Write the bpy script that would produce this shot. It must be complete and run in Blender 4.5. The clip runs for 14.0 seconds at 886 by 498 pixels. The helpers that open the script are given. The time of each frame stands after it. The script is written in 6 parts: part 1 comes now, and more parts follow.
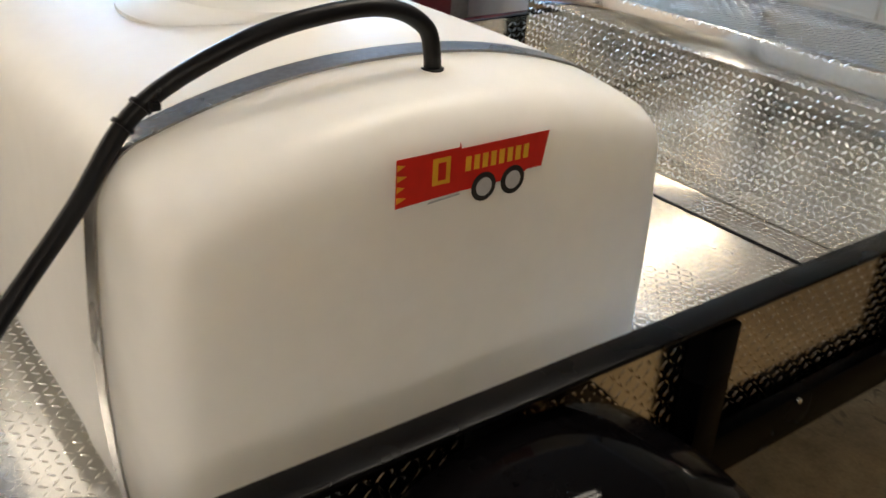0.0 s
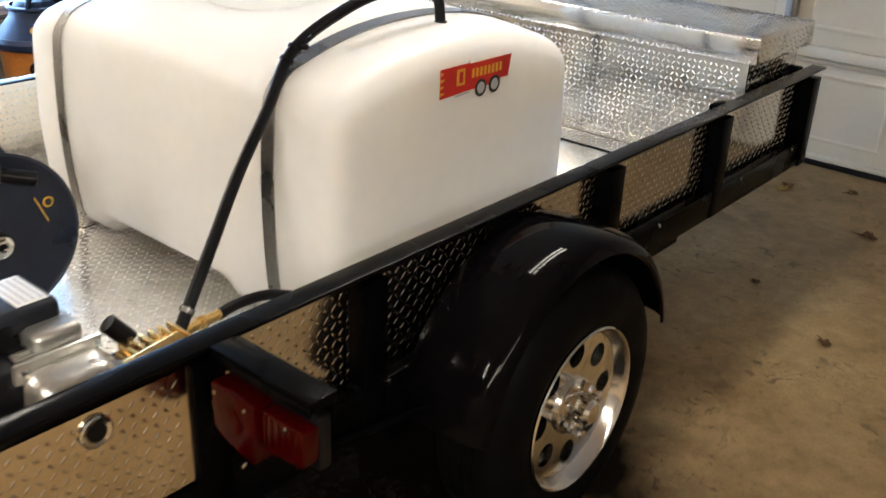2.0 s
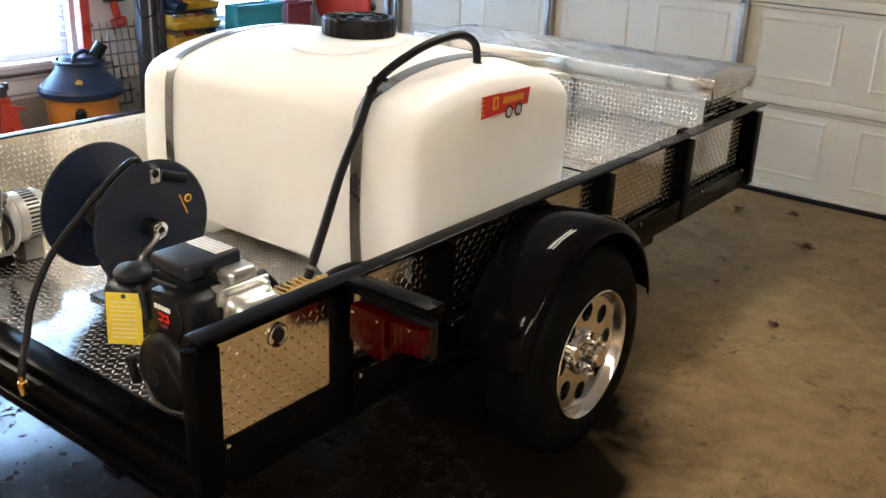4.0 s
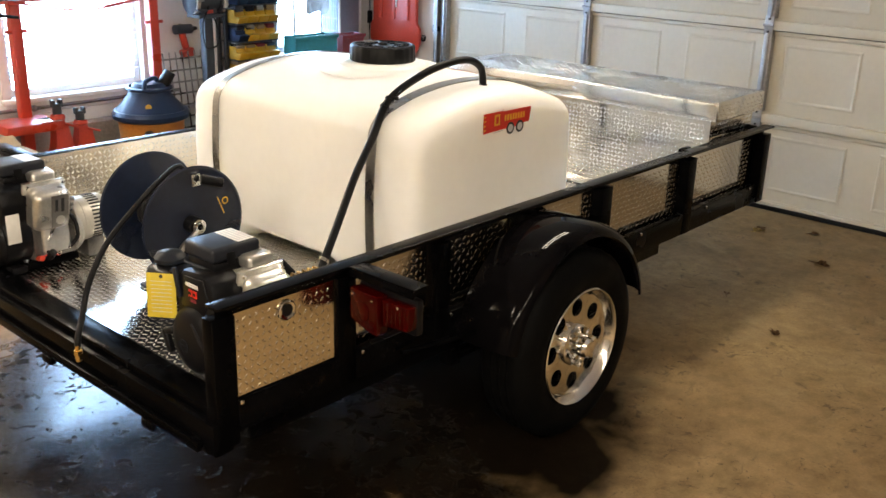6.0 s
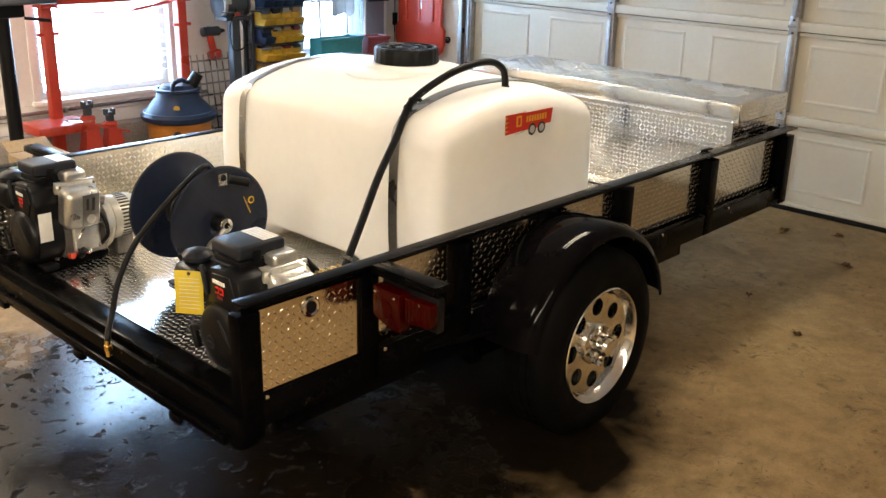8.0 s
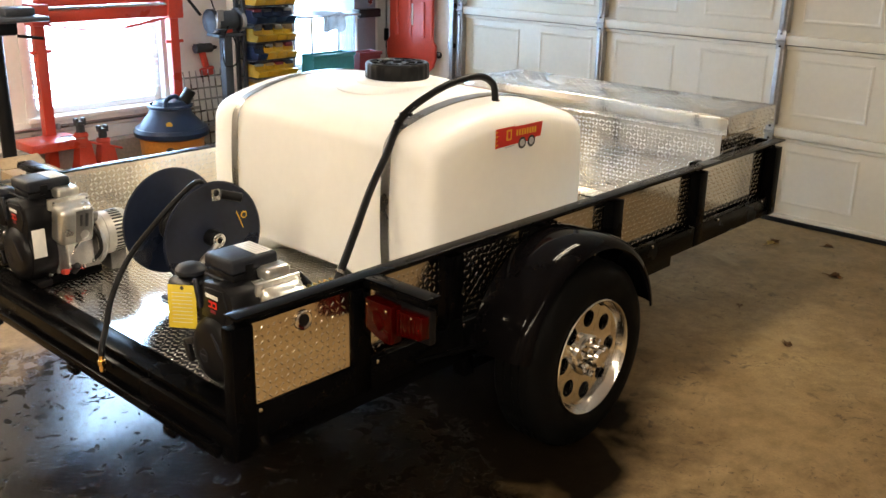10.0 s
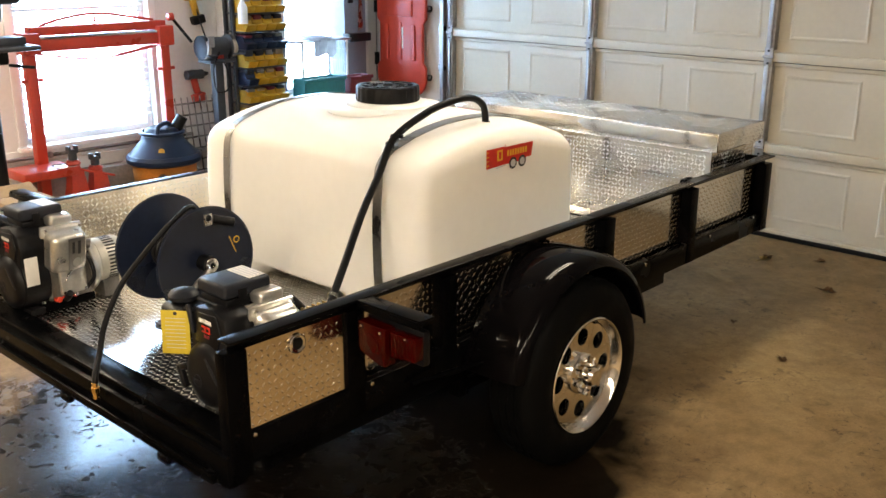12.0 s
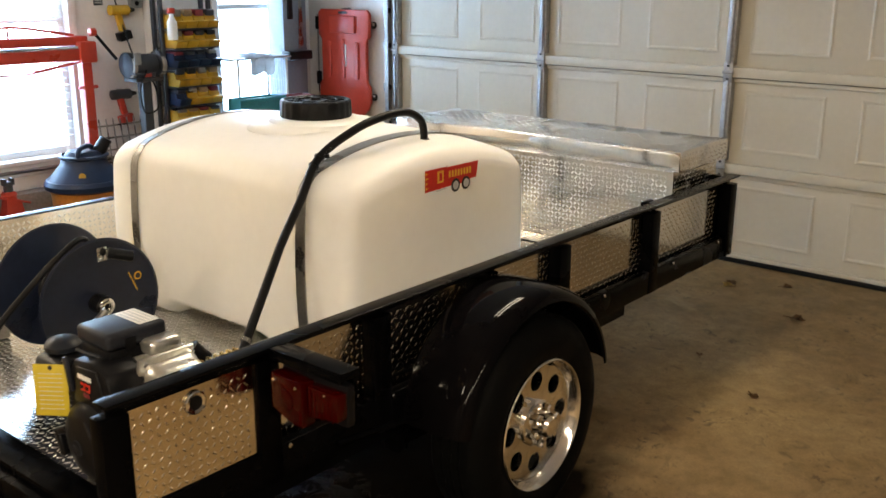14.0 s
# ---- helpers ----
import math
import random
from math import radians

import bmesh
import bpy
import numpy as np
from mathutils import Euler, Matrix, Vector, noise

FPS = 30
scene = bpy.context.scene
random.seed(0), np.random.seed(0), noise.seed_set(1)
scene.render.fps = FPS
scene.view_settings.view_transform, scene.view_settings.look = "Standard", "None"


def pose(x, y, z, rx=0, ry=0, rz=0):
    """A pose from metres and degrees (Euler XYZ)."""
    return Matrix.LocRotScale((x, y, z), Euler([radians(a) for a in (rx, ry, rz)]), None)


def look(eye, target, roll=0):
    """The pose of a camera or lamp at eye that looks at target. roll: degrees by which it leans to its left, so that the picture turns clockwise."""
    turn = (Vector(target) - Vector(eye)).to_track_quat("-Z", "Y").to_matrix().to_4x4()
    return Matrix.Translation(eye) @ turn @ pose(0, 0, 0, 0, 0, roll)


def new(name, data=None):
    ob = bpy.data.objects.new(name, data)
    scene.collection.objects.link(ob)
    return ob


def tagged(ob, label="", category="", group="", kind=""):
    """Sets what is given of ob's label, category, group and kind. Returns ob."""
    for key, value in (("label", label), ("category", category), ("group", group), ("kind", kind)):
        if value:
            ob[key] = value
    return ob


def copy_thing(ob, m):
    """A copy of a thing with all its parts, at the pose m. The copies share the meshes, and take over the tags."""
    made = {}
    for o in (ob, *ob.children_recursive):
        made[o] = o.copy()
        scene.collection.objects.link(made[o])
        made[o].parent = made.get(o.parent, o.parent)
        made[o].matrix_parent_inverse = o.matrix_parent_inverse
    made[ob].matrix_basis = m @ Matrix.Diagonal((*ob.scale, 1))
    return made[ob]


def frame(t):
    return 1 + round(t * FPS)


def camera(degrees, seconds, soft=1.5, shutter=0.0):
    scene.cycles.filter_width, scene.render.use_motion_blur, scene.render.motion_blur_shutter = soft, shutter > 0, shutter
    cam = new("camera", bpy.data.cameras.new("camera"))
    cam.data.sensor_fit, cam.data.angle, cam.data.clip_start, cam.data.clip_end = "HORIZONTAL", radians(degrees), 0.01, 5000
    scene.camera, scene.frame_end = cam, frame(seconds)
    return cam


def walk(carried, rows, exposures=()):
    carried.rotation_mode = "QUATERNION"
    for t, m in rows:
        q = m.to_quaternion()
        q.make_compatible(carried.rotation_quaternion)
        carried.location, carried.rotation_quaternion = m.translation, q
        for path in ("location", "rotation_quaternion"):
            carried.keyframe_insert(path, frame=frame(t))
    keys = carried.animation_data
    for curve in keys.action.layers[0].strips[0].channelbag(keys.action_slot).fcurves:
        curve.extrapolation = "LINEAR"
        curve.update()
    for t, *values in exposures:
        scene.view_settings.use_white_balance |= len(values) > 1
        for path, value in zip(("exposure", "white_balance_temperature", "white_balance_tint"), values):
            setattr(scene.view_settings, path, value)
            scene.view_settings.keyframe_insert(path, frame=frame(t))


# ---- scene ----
# ---------- the camera and its walk ----------
cam = camera(49.9, 14.0, soft=1.5, shutter=0.5)
PATH = [
    (0, (0.56, -0.791, 1.626), (1.661, 0.615, 0.725), 3.5),
    (0.5, (0.307, -0.959, 1.669), (1.511, 0.397, 0.826), 2.5),
    (1, (0.023, -1.008, 1.721), (1.339, 0.217, 0.844), 4.3),
    (1.5, (-0.248, -1.097, 1.714), (1.175, 0.057, 0.914), 3.6),
    (2, (-0.447, -1.228, 1.715), (0.951, -0.074, 0.871), 2.3),
    (2.5, (-0.705, -1.279, 1.756), (0.763, -0.178, 0.962), 3.3),
    (3, (-0.918, -1.349, 1.781), (0.573, -0.257, 1.018), 3.1),
    (5.3, (-1.341, -1.791, 1.812), (0.103, -0.585, 1.134), 1.7),
    (5.5, (-1.343, -1.849, 1.823), (0.082, -0.618, 1.15), 1.7),
    (6, (-1.359, -1.928, 1.829), (0.053, -0.68, 1.16), 1.7),
    (6.5, (-1.368, -1.96, 1.829), (0.004, -0.673, 1.149), 1.2),
    (7, (-1.372, -1.957, 1.832), (-0.001, -0.666, 1.159), 1.5),
    (9.5, (-1.402, -1.988, 1.842), (-0.013, -0.704, 1.191), 1.0),
    (10, (-1.401, -1.99, 1.842), (-0.007, -0.705, 1.203), 1.1),
    (10.5, (-1.389, -1.978, 1.835), (0.013, -0.697, 1.206), 0.8),
    (11, (-1.412, -2.007, 1.845), (-0.011, -0.721, 1.228), 0.3),
    (11.5, (-1.402, -2.004, 1.844), (0.001, -0.717, 1.232), 0.0),
    (12, (-1.401, -1.999, 1.841), (0.01, -0.713, 1.246), 0.2),
    (12.5, (-1.387, -1.955, 1.829), (0.045, -0.681, 1.255), 0.5),
    (13, (-1.367, -1.843, 1.821), (0.113, -0.609, 1.285), 0.4),
    (13.5, (-1.25, -1.768, 1.794), (0.255, -0.587, 1.212), 0.4),
    (14, (-1.05, -1.779, 1.749), (0.432, -0.552, 1.202), 0.3),
]
# the clip's camera opens up as it draws back
EXPOSURE = [(0, -0.25, 6300, 10), (1.0, 0.12, 6150, 10), (2.5, 0.36, 6000, 10), (5.5, 0.47, 6550, 10), (9.5, 0.47, 6900, 10), (12.0, 0.45, 6900, 10), (13.0, 0.10, 7000, 10), (14.0, 0.12, 7050, 10)]
walk(cam, [(t, look(eye, target, roll)) for t, eye, target, roll in PATH], EXPOSURE)

# ---------- world, sun, lamps ----------
world = bpy.data.worlds.new("world")
scene.world = world
world.use_nodes = True
wn = world.node_tree
sky = wn.nodes.new("ShaderNodeTexSky")
sky.sky_type = "NISHITA"
sky.sun_disc = False
sky.sun_elevation, sky.sun_rotation = radians(35), radians(20)
wn.links.new(sky.outputs[0], wn.nodes["Background"].inputs[0])
wn.nodes["Background"].inputs[1].default_value = 0.12


def area_lamp(name, m, size_x, size_y, watts, colour):
    la = bpy.data.lights.new(name, "AREA")
    la.shape, la.size, la.size_y, la.energy, la.color = "RECTANGLE", size_x, size_y, watts, colour
    ob = new(name, la)
    ob.matrix_world = m
    return ob


sun_data = bpy.data.lights.new("sun", "SUN")
sun_data.energy, sun_data.angle, sun_data.color = 3.0, radians(0.5), (1.0, 0.95, 0.88)
sun = new("sun", sun_data)
sun.matrix_world = look((0, 0, 20), (-11.5, 9.6, 0))

GX, GXW, GY, GYS, GZ = 4.705, -4.2, 4.5, -4.4, 2.62     # door wall, back wall, window wall, near wall, ceiling
TUBE = (1.0, 0.89, 0.735)
# unseen fixtures; extra ones added, all placed to brighten tank and floor
LAMPS = [(2.0, 0.4, 9.0, 1.15), (-2.7, -2.4, 36, 2.35), (-0.9, -3.2, 29, 2.35), (-2.9, -0.2, 38, 2.35), (-0.4, 3.3, 32, 2.35)]
for lx, ly, watts, long in LAMPS:
    for dy in (-0.075, 0.075):
        area_lamp("tube_lamp", pose(lx, ly + dy, GZ - 0.115), long, 0.06, watts, TUBE)
# daylight of the two windows
area_lamp("window_lamp", pose(1.965, GY - 0.03, 1.46, -114, 0, 0), 0.98, 1.70, 25, (0.44, 0.68, 1.0))
area_lamp("window_lamp", pose(4.06, GY - 0.03, 1.52, -114, 0, 0), 0.6, 1.60, 11, (0.44, 0.68, 1.0))


# ---------- materials ----------
def material(name, colour, rough=0.5, metal=0.0, grain=(40.0, 0.12), stain=(3.0, 0.15), bump=(60.0, 0.05), rough_var=0.1, coat=0.0, spec=None, island=0.0):
    """A surface with fine grain and large stains in its colour, and fine relief."""
    m = bpy.data.materials.new(name)
    m.use_nodes = True
    t = m.node_tree
    b = t.nodes["Principled BSDF"]
    co = t.nodes.new("ShaderNodeTexCoord").outputs["Object"]

    def noise_at(scale, detail=4.0):
        n = t.nodes.new("ShaderNodeTexNoise")
        n.inputs["Scale"].default_value, n.inputs["Detail"].default_value = scale, detail
        t.links.new(co, n.inputs["Vector"])
        return n.outputs[0]

    def swing(socket, amount):
        r = t.nodes.new("ShaderNodeMapRange")
        r.inputs[1].default_value, r.inputs[2].default_value = 0.3, 0.7
        r.inputs[3].default_value, r.inputs[4].default_value = 1 - amount, 1 + amount
        t.links.new(socket, r.inputs[0])
        return r.outputs[0]

    g, s = noise_at(grain[0]), noise_at(stain[0])
    mul = t.nodes.new("ShaderNodeMath")
    mul.operation = "MULTIPLY"
    t.links.new(swing(g, grain[1]), mul.inputs[0])
    t.links.new(swing(s, stain[1]), mul.inputs[1])
    v = mul.outputs[0]
    if island:
        gi = t.nodes.new("ShaderNodeNewGeometry").outputs["Random Per Island"]
        mu = t.nodes.new("ShaderNodeMath")
        mu.operation = "MULTIPLY"
        t.links.new(v, mu.inputs[0])
        t.links.new(swing(gi, island), mu.inputs[1])
        v = mu.outputs[0]
    mix = t.nodes.new("ShaderNodeMix")
    mix.data_type, mix.blend_type = "RGBA", "MULTIPLY"
    mix.inputs[0].default_value = 1.0
    mix.inputs[6].default_value = (*colour, 1)
    t.links.new(v, mix.inputs[7])
    t.links.new(mix.outputs[2], b.inputs["Base Color"])
    rr = t.nodes.new("ShaderNodeMapRange")
    rr.inputs[1].default_value, rr.inputs[2].default_value = 0.3, 0.7
    rr.inputs[3].default_value, rr.inputs[4].default_value = max(0.02, rough - rough_var * rough), min(1, rough + rough_var * rough)
    t.links.new(s, rr.inputs[0])
    t.links.new(rr.outputs[0], b.inputs["Roughness"])
    b.inputs["Metallic"].default_value = metal
    b.inputs["Coat Weight"].default_value = coat
    if spec is not None:
        b.inputs["Specular IOR Level"].default_value = spec
    if bump[1]:
        bp = t.nodes.new("ShaderNodeBump")
        bp.inputs["Strength"].default_value, bp.inputs["Distance"].default_value = bump[1], 0.004
        t.links.new(noise_at(bump[0], 6.0), bp.inputs["Height"])
        t.links.new(bp.outputs[0], b.inputs["Normal"])
    return m


def glow(name, colour, strength):
    m = bpy.data.materials.new(name)
    m.use_nodes = True
    b = m.node_tree.nodes["Principled BSDF"]
    b.inputs["Base Color"].default_value = (*colour, 1)
    b.inputs["Emission Color"].default_value = (*colour, 1)
    b.inputs["Emission Strength"].default_value = strength
    return m


M_BLACK = material("black_gloss_paint", (0.0016, 0.0016, 0.0019), 0.24, 0, (80, 0.2), (4, 0.3), (25, 0.04), 0.4, 0.0, 0.035)
M_RAIL = material("black_rail_paint", (0.0025, 0.0025, 0.003), 0.25, 0, (80, 0.2), (4, 0.3), (18, 0.03), 0.4, 0.0, 0.10)
M_FENDER = material("black_fender_paint", (0.003, 0.0026, 0.003), 0.06, 0, (60, 0.15), (3, 0.2), (6, 0.012), 0.3, 0.0, 0.07)
M_ALU = material("bright_aluminium", (0.86, 0.85, 0.82), 0.12, 1, (50, 0.04), (4, 0.06), (6, 0.008), 0.3)
M_SIDE = material("dull_tread_sheet", (0.93, 0.85, 0.72), 0.17, 1, (50, 0.05), (4, 0.08), (60, 0.04), 0.25)
M_BOX = material("mirror_tread_sheet", (0.72, 0.675, 0.60), 0.09, 1, (50, 0.04), (4, 0.06), (5, 0.008), 0.3)
M_DECK = material("worn_tread_sheet", (0.66, 0.65, 0.625), 0.15, 1, (50, 0.06), (4, 0.10), (90, 0.015), 0.35)
M_TREAD = material("bright_tread", (0.92, 0.91, 0.88), 0.27, 1, (70, 0.05), (5, 0.05), (90, 0.02), 0.3, island=0.06)
M_STEEL = material("stainless_band", (0.31, 0.30, 0.285), 0.3, 1, (90, 0.1), (6, 0.15), (120, 0.03), 0.3)
M_GALV = material("galvanised_steel", (0.36, 0.36, 0.365), 0.46, 0.85, (45, 0.15), (6, 0.15), (60, 0.05), 0.3)
M_CHROME = material("chrome", (0.88, 0.87, 0.85), 0.07, 1, (40, 0.03), (6, 0.04), (30, 0.01), 0.3)
M_RIM = material("polished_rim", (0.84, 0.82, 0.78), 0.13, 1, (50, 0.04), (8, 0.06), (40, 0.01), 0.4)
M_CAST = material("cast_aluminium", (0.70, 0.69, 0.65), 0.32, 0.9, (120, 0.08), (12, 0.12), (160, 0.06), 0.2)
M_GEN = material("pale_die_cast", (0.66, 0.63, 0.56), 0.42, 0.55, (120, 0.06), (10, 0.10), (120, 0.05), 0.2)
M_CASE = material("grey_crankcase", (0.26, 0.25, 0.24), 0.42, 0.85, (120, 0.12), (10, 0.3), (90, 0.12), 0.3)
M_POLY = material("white_polyethylene", (0.90, 0.885, 0.845), 0.42, 0, (25, 0.012), (2.2, 0.025), (30, 0.03), 0.15)
for node in M_POLY.node_tree.nodes:
    if node.type == "BSDF_PRINCIPLED":            # light spreads inside the plastic
        node.inputs["Subsurface Weight"].default_value = 0.85
        node.inputs["Subsurface Radius"].default_value = (1.0, 0.96, 0.88)
        node.inputs["Subsurface Scale"].default_value = 0.16
M_RUBBER = material("tyre_rubber", (0.0028, 0.0028, 0.0028), 0.6, 0, (90, 0.2), (9, 0.25), (120, 0.1), 0.2, 0.0, 0.06)
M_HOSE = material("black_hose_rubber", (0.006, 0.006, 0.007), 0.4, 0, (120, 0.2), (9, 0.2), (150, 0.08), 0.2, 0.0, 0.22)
M_PLASTIC = material("black_plastic", (0.005, 0.005, 0.006), 0.36, 0, (90, 0.15), (12, 0.2), (160, 0.08), 0.2, 0.0, 0.19)
M_DGREY = material("dark_grey_plastic", (0.014, 0.016, 0.022), 0.42, 0, (90, 0.15), (12, 0.2), (160, 0.08), 0.2, 0.0, 0.26)
M_REEL = material("navy_reel_paint", (0.008, 0.013, 0.03), 0.34, 0, (60, 0.15), (6, 0.3), (30, 0.04), 0.3, 0.2)
M_BRASS = material("brass", (0.75, 0.50, 0.18), 0.25, 1, (90, 0.08), (15, 0.15), (60, 0.04), 0.3)
M_RED_LENS = material("red_lens", (0.028, 0.0006, 0.0005), 0.08, 0, (60, 0.1), (9, 0.1), (220, 0.08), 0.2, 0.0, 0.16)
M_RED = material("red_enamel", (0.47, 0.040, 0.018), 0.36, 0, (60, 0.08), (6, 0.12), (40, 0.04), 0.3, 0.1)
M_RED_PL = material("red_plastic", (0.50, 0.05, 0.025), 0.38, 0, (60, 0.08), (6, 0.1), (50, 0.04), 0.2)
M_YELLOW = material("yellow_card", (0.56, 0.43, 0.03), 0.6, 0, (60, 0.05), (9, 0.08), (80, 0.05))
M_BIN = material("yellow_plastic", (0.52, 0.29, 0.016), 0.45, 0, (60, 0.08), (9, 0.15), (60, 0.04))
M_BLUE = material("blue_plastic", (0.010, 0.020, 0.05), 0.38, 0, (60, 0.1), (8, 0.15), (60, 0.05), 0.1, 0.0, 0.25)
M_ORANGE = material("orange_plastic", (0.45, 0.17, 0.03), 0.45, 0, (60, 0.1), (8, 0.15), (60, 0.05))
M_TEAL = material("teal_plastic", (0.02, 0.22, 0.27), 0.45, 0, (60, 0.1), (8, 0.1), (60, 0.05))
M_PAPER = material("white_paper", (0.78, 0.76, 0.72), 0.6, 0, (60, 0.04), (9, 0.06), (80, 0.04))
M_LRED = material("decal_red", (0.60, 0.02, 0.012), 0.35, 0, (60, 0.05), (9, 0.05), (0, 0))
M_LYEL = material("decal_yellow", (0.75, 0.42, 0.03), 0.4, 0, (60, 0.05), (9, 0.05), (0, 0))
M_LBLK = material("decal_black", (0.02, 0.02, 0.02), 0.4, 0, (60, 0.05), (9, 0.05), (0, 0))
M_LGRY = material("decal_grey", (0.5, 0.5, 0.5), 0.4, 0, (60, 0.05), (9, 0.05), (0, 0))
M_WALL = material("wall_paint", (0.72, 0.69, 0.66), 0.75, 0, (30, 0.03), (1.2, 0.06), (45, 0.12))
M_CEIL = material("ceiling_paint", (0.64, 0.61, 0.57), 0.85, 0, (30, 0.03), (1.2, 0.05), (70, 0.2))
M_DIM_WALL = material("dim_unseen_wall", (0.17, 0.15, 0.13), 0.8, 0, (30, 0.08), (1.5, 0.2), (40, 0.15))
M_DOOR = material("garage_door_paint", (0.60, 0.547, 0.44), 0.45, 0, (30, 0.02), (1.6, 0.05), (45, 0.05))
M_TRIM = material("white_trim_paint", (0.80, 0.79, 0.77), 0.5, 0, (30, 0.03), (3, 0.05), (45, 0.04))
M_GREYMETAL = material("grey_machine_paint", (0.032, 0.036, 0.045), 0.45, 0.0, (60, 0.12), (7, 0.2), (60, 0.06))
M_BLUEGREY = material("shaded_wall_blue_grey", (0.18, 0.20, 0.245), 0.6, 0, (40, 0.06), (4, 0.1), (50, 0.04))
M_CARD = material("cardboard", (0.27, 0.19, 0.11), 0.85, 0, (60, 0.1), (7, 0.15), (50, 0.1))
M_CLOTH = material("grey_cloth", (0.46, 0.46, 0.46), 0.95, 0, (150, 0.15), (9, 0.15), (200, 0.3))
M_MAROON = material("maroon_plastic", (0.16, 0.016, 0.025), 0.45, 0, (60, 0.1), (8, 0.15), (60, 0.05))
M_PALE_LEAF = material("pale_dry_leaf", (0.42, 0.29, 0.09), 0.75, 0, (120, 0.2), (40, 0.25), (120, 0.2))
M_LEAF = material("dry_leaf", (0.13, 0.065, 0.022), 0.75, 0, (120, 0.25), (40, 0.3), (120, 0.2))
M_LEDGE = material("stem_wall_concrete", (0.30, 0.27, 0.24), 0.85, 0, (50, 0.15), (4, 0.2), (40, 0.25))
M_TUBE = glow("tube_glow", (1.0, 0.88, 0.68), 14.0)
M_DAY = glow("daylight_backdrop", (0.45, 0.69, 1.0), 15.0)


def floor_material():
    """Sealed brown concrete: mottled, stained, with small pits, a wet patch behind the trailer, and shade painted under
    it.
    """
    m = bpy.data.materials.new("brown_concrete")
    m.use_nodes = True
    t = m.node_tree
    b = t.nodes["Principled BSDF"]
    co = t.nodes.new("ShaderNodeTexCoord").outputs["Object"]

    def nz(scale, detail=5.0, rough=0.55, distort=0.0):
        n = t.nodes.new("ShaderNodeTexNoise")
        n.inputs["Scale"].default_value, n.inputs["Detail"].default_value = scale, detail
        n.inputs["Roughness"].default_value, n.inputs["Distortion"].default_value = rough, distort
        t.links.new(co, n.inputs["Vector"])
        return n.outputs[0]

    def ramp(socket, stops):
        r = t.nodes.new("ShaderNodeValToRGB")
        while len(r.color_ramp.elements) < len(stops):
            r.color_ramp.elements.new(0.5)
        for e, (p, c) in zip(r.color_ramp.elements, stops):
            e.position, e.color = p, (*c, 1)
        t.links.new(socket, r.inputs[0])
        return r.outputs[0]

    def mixc(kind, f, a, c):
        x = t.nodes.new("ShaderNodeMix")
        x.data_type, x.blend_type = "RGBA", kind
        for k, val in ((0, f), (6, a), (7, c)):
            if isinstance(val, (int, float)):
                x.inputs[k].default_value = val
            elif isinstance(val, tuple):
                x.inputs[k].default_value = (*val, 1)
            else:
                t.links.new(val, x.inputs[k])
        return x.outputs[2]

    def math_node(op, a, c):
        x = t.nodes.new("ShaderNodeMath")
        x.operation = op
        for k, val in ((0, a), (1, c)):
            if isinstance(val, (int, float)):
                x.inputs[k].default_value = val
            else:
                t.links.new(val, x.inputs[k])
        return x.outputs[0]

    base = ramp(nz(0.55, 5, 0.55, 0.5), [(0.25, (0.165, 0.106, 0.047)), (0.5, (0.245, 0.166, 0.078)), (0.75, (0.315, 0.226, 0.112))])
    cloud = ramp(nz(2.1, 7, 0.62, 0.3), [(0.3, (0.74, 0.70, 0.66)), (0.62, (1.08, 1.08, 1.08))])
    col = mixc("MULTIPLY", 1.0, base, cloud)
    mott = ramp(nz(11.0, 8, 0.7), [(0.3, (0.70, 0.67, 0.63)), (0.6, (1.10, 1.10, 1.10))])
    col = mixc("MULTIPLY", 1.0, col, mott)
    fine = ramp(nz(90.0, 4, 0.6), [(0.3, (0.88, 0.88, 0.88)), (0.7, (1.1, 1.1, 1.1))])
    col = mixc("MULTIPLY", 1.0, col, fine)
    # clusters of small dark stains and flecks, and pale rubbed places
    where = ramp(nz(1.7, 3, 0.5), [(0.42, (0, 0, 0)), (0.60, (1, 1, 1))])
    spots = ramp(nz(13.0, 5, 0.6, 1.4), [(0.58, (0, 0, 0)), (0.66, (1, 1, 1))])
    col = mixc("MIX", math_node("MULTIPLY", math_node("MULTIPLY", spots, where), 0.85), col, (0.085, 0.054, 0.027))
    specks = ramp(nz(46.0, 4, 0.6, 0.8), [(0.63, (0, 0, 0)), (0.68, (1, 1, 1))])
    col = mixc("MIX", math_node("MULTIPLY", math_node("MULTIPLY", specks, where), 0.75), col, (0.05, 0.033, 0.02))
    rubbed = ramp(nz(3.4, 8, 0.7, 0.6), [(0.56, (0, 0, 0)), (0.72, (1, 1, 1))])
    col = mixc("MIX", math_node("MULTIPLY", rubbed, 0.38), col, (0.40, 0.31, 0.17))
    # wet patch: distance from its middle, broken by noise
    sep = t.nodes.new("ShaderNodeSeparateXYZ")
    t.links.new(co, sep.inputs[0])
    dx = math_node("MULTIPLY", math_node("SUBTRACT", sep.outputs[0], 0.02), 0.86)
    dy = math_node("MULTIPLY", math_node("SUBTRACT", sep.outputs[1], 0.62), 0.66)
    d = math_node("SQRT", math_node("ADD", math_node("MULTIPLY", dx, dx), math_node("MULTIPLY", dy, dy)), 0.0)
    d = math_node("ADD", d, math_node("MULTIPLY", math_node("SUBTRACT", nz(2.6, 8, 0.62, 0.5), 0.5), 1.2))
    wet_shade = ramp(d, [(0.78, (1, 1, 1)), (1.12, (0, 0, 0))])
    # the trailer's shade, painted into the colour, reaches further forward under the axle
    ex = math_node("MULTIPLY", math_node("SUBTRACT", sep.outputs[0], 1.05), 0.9)
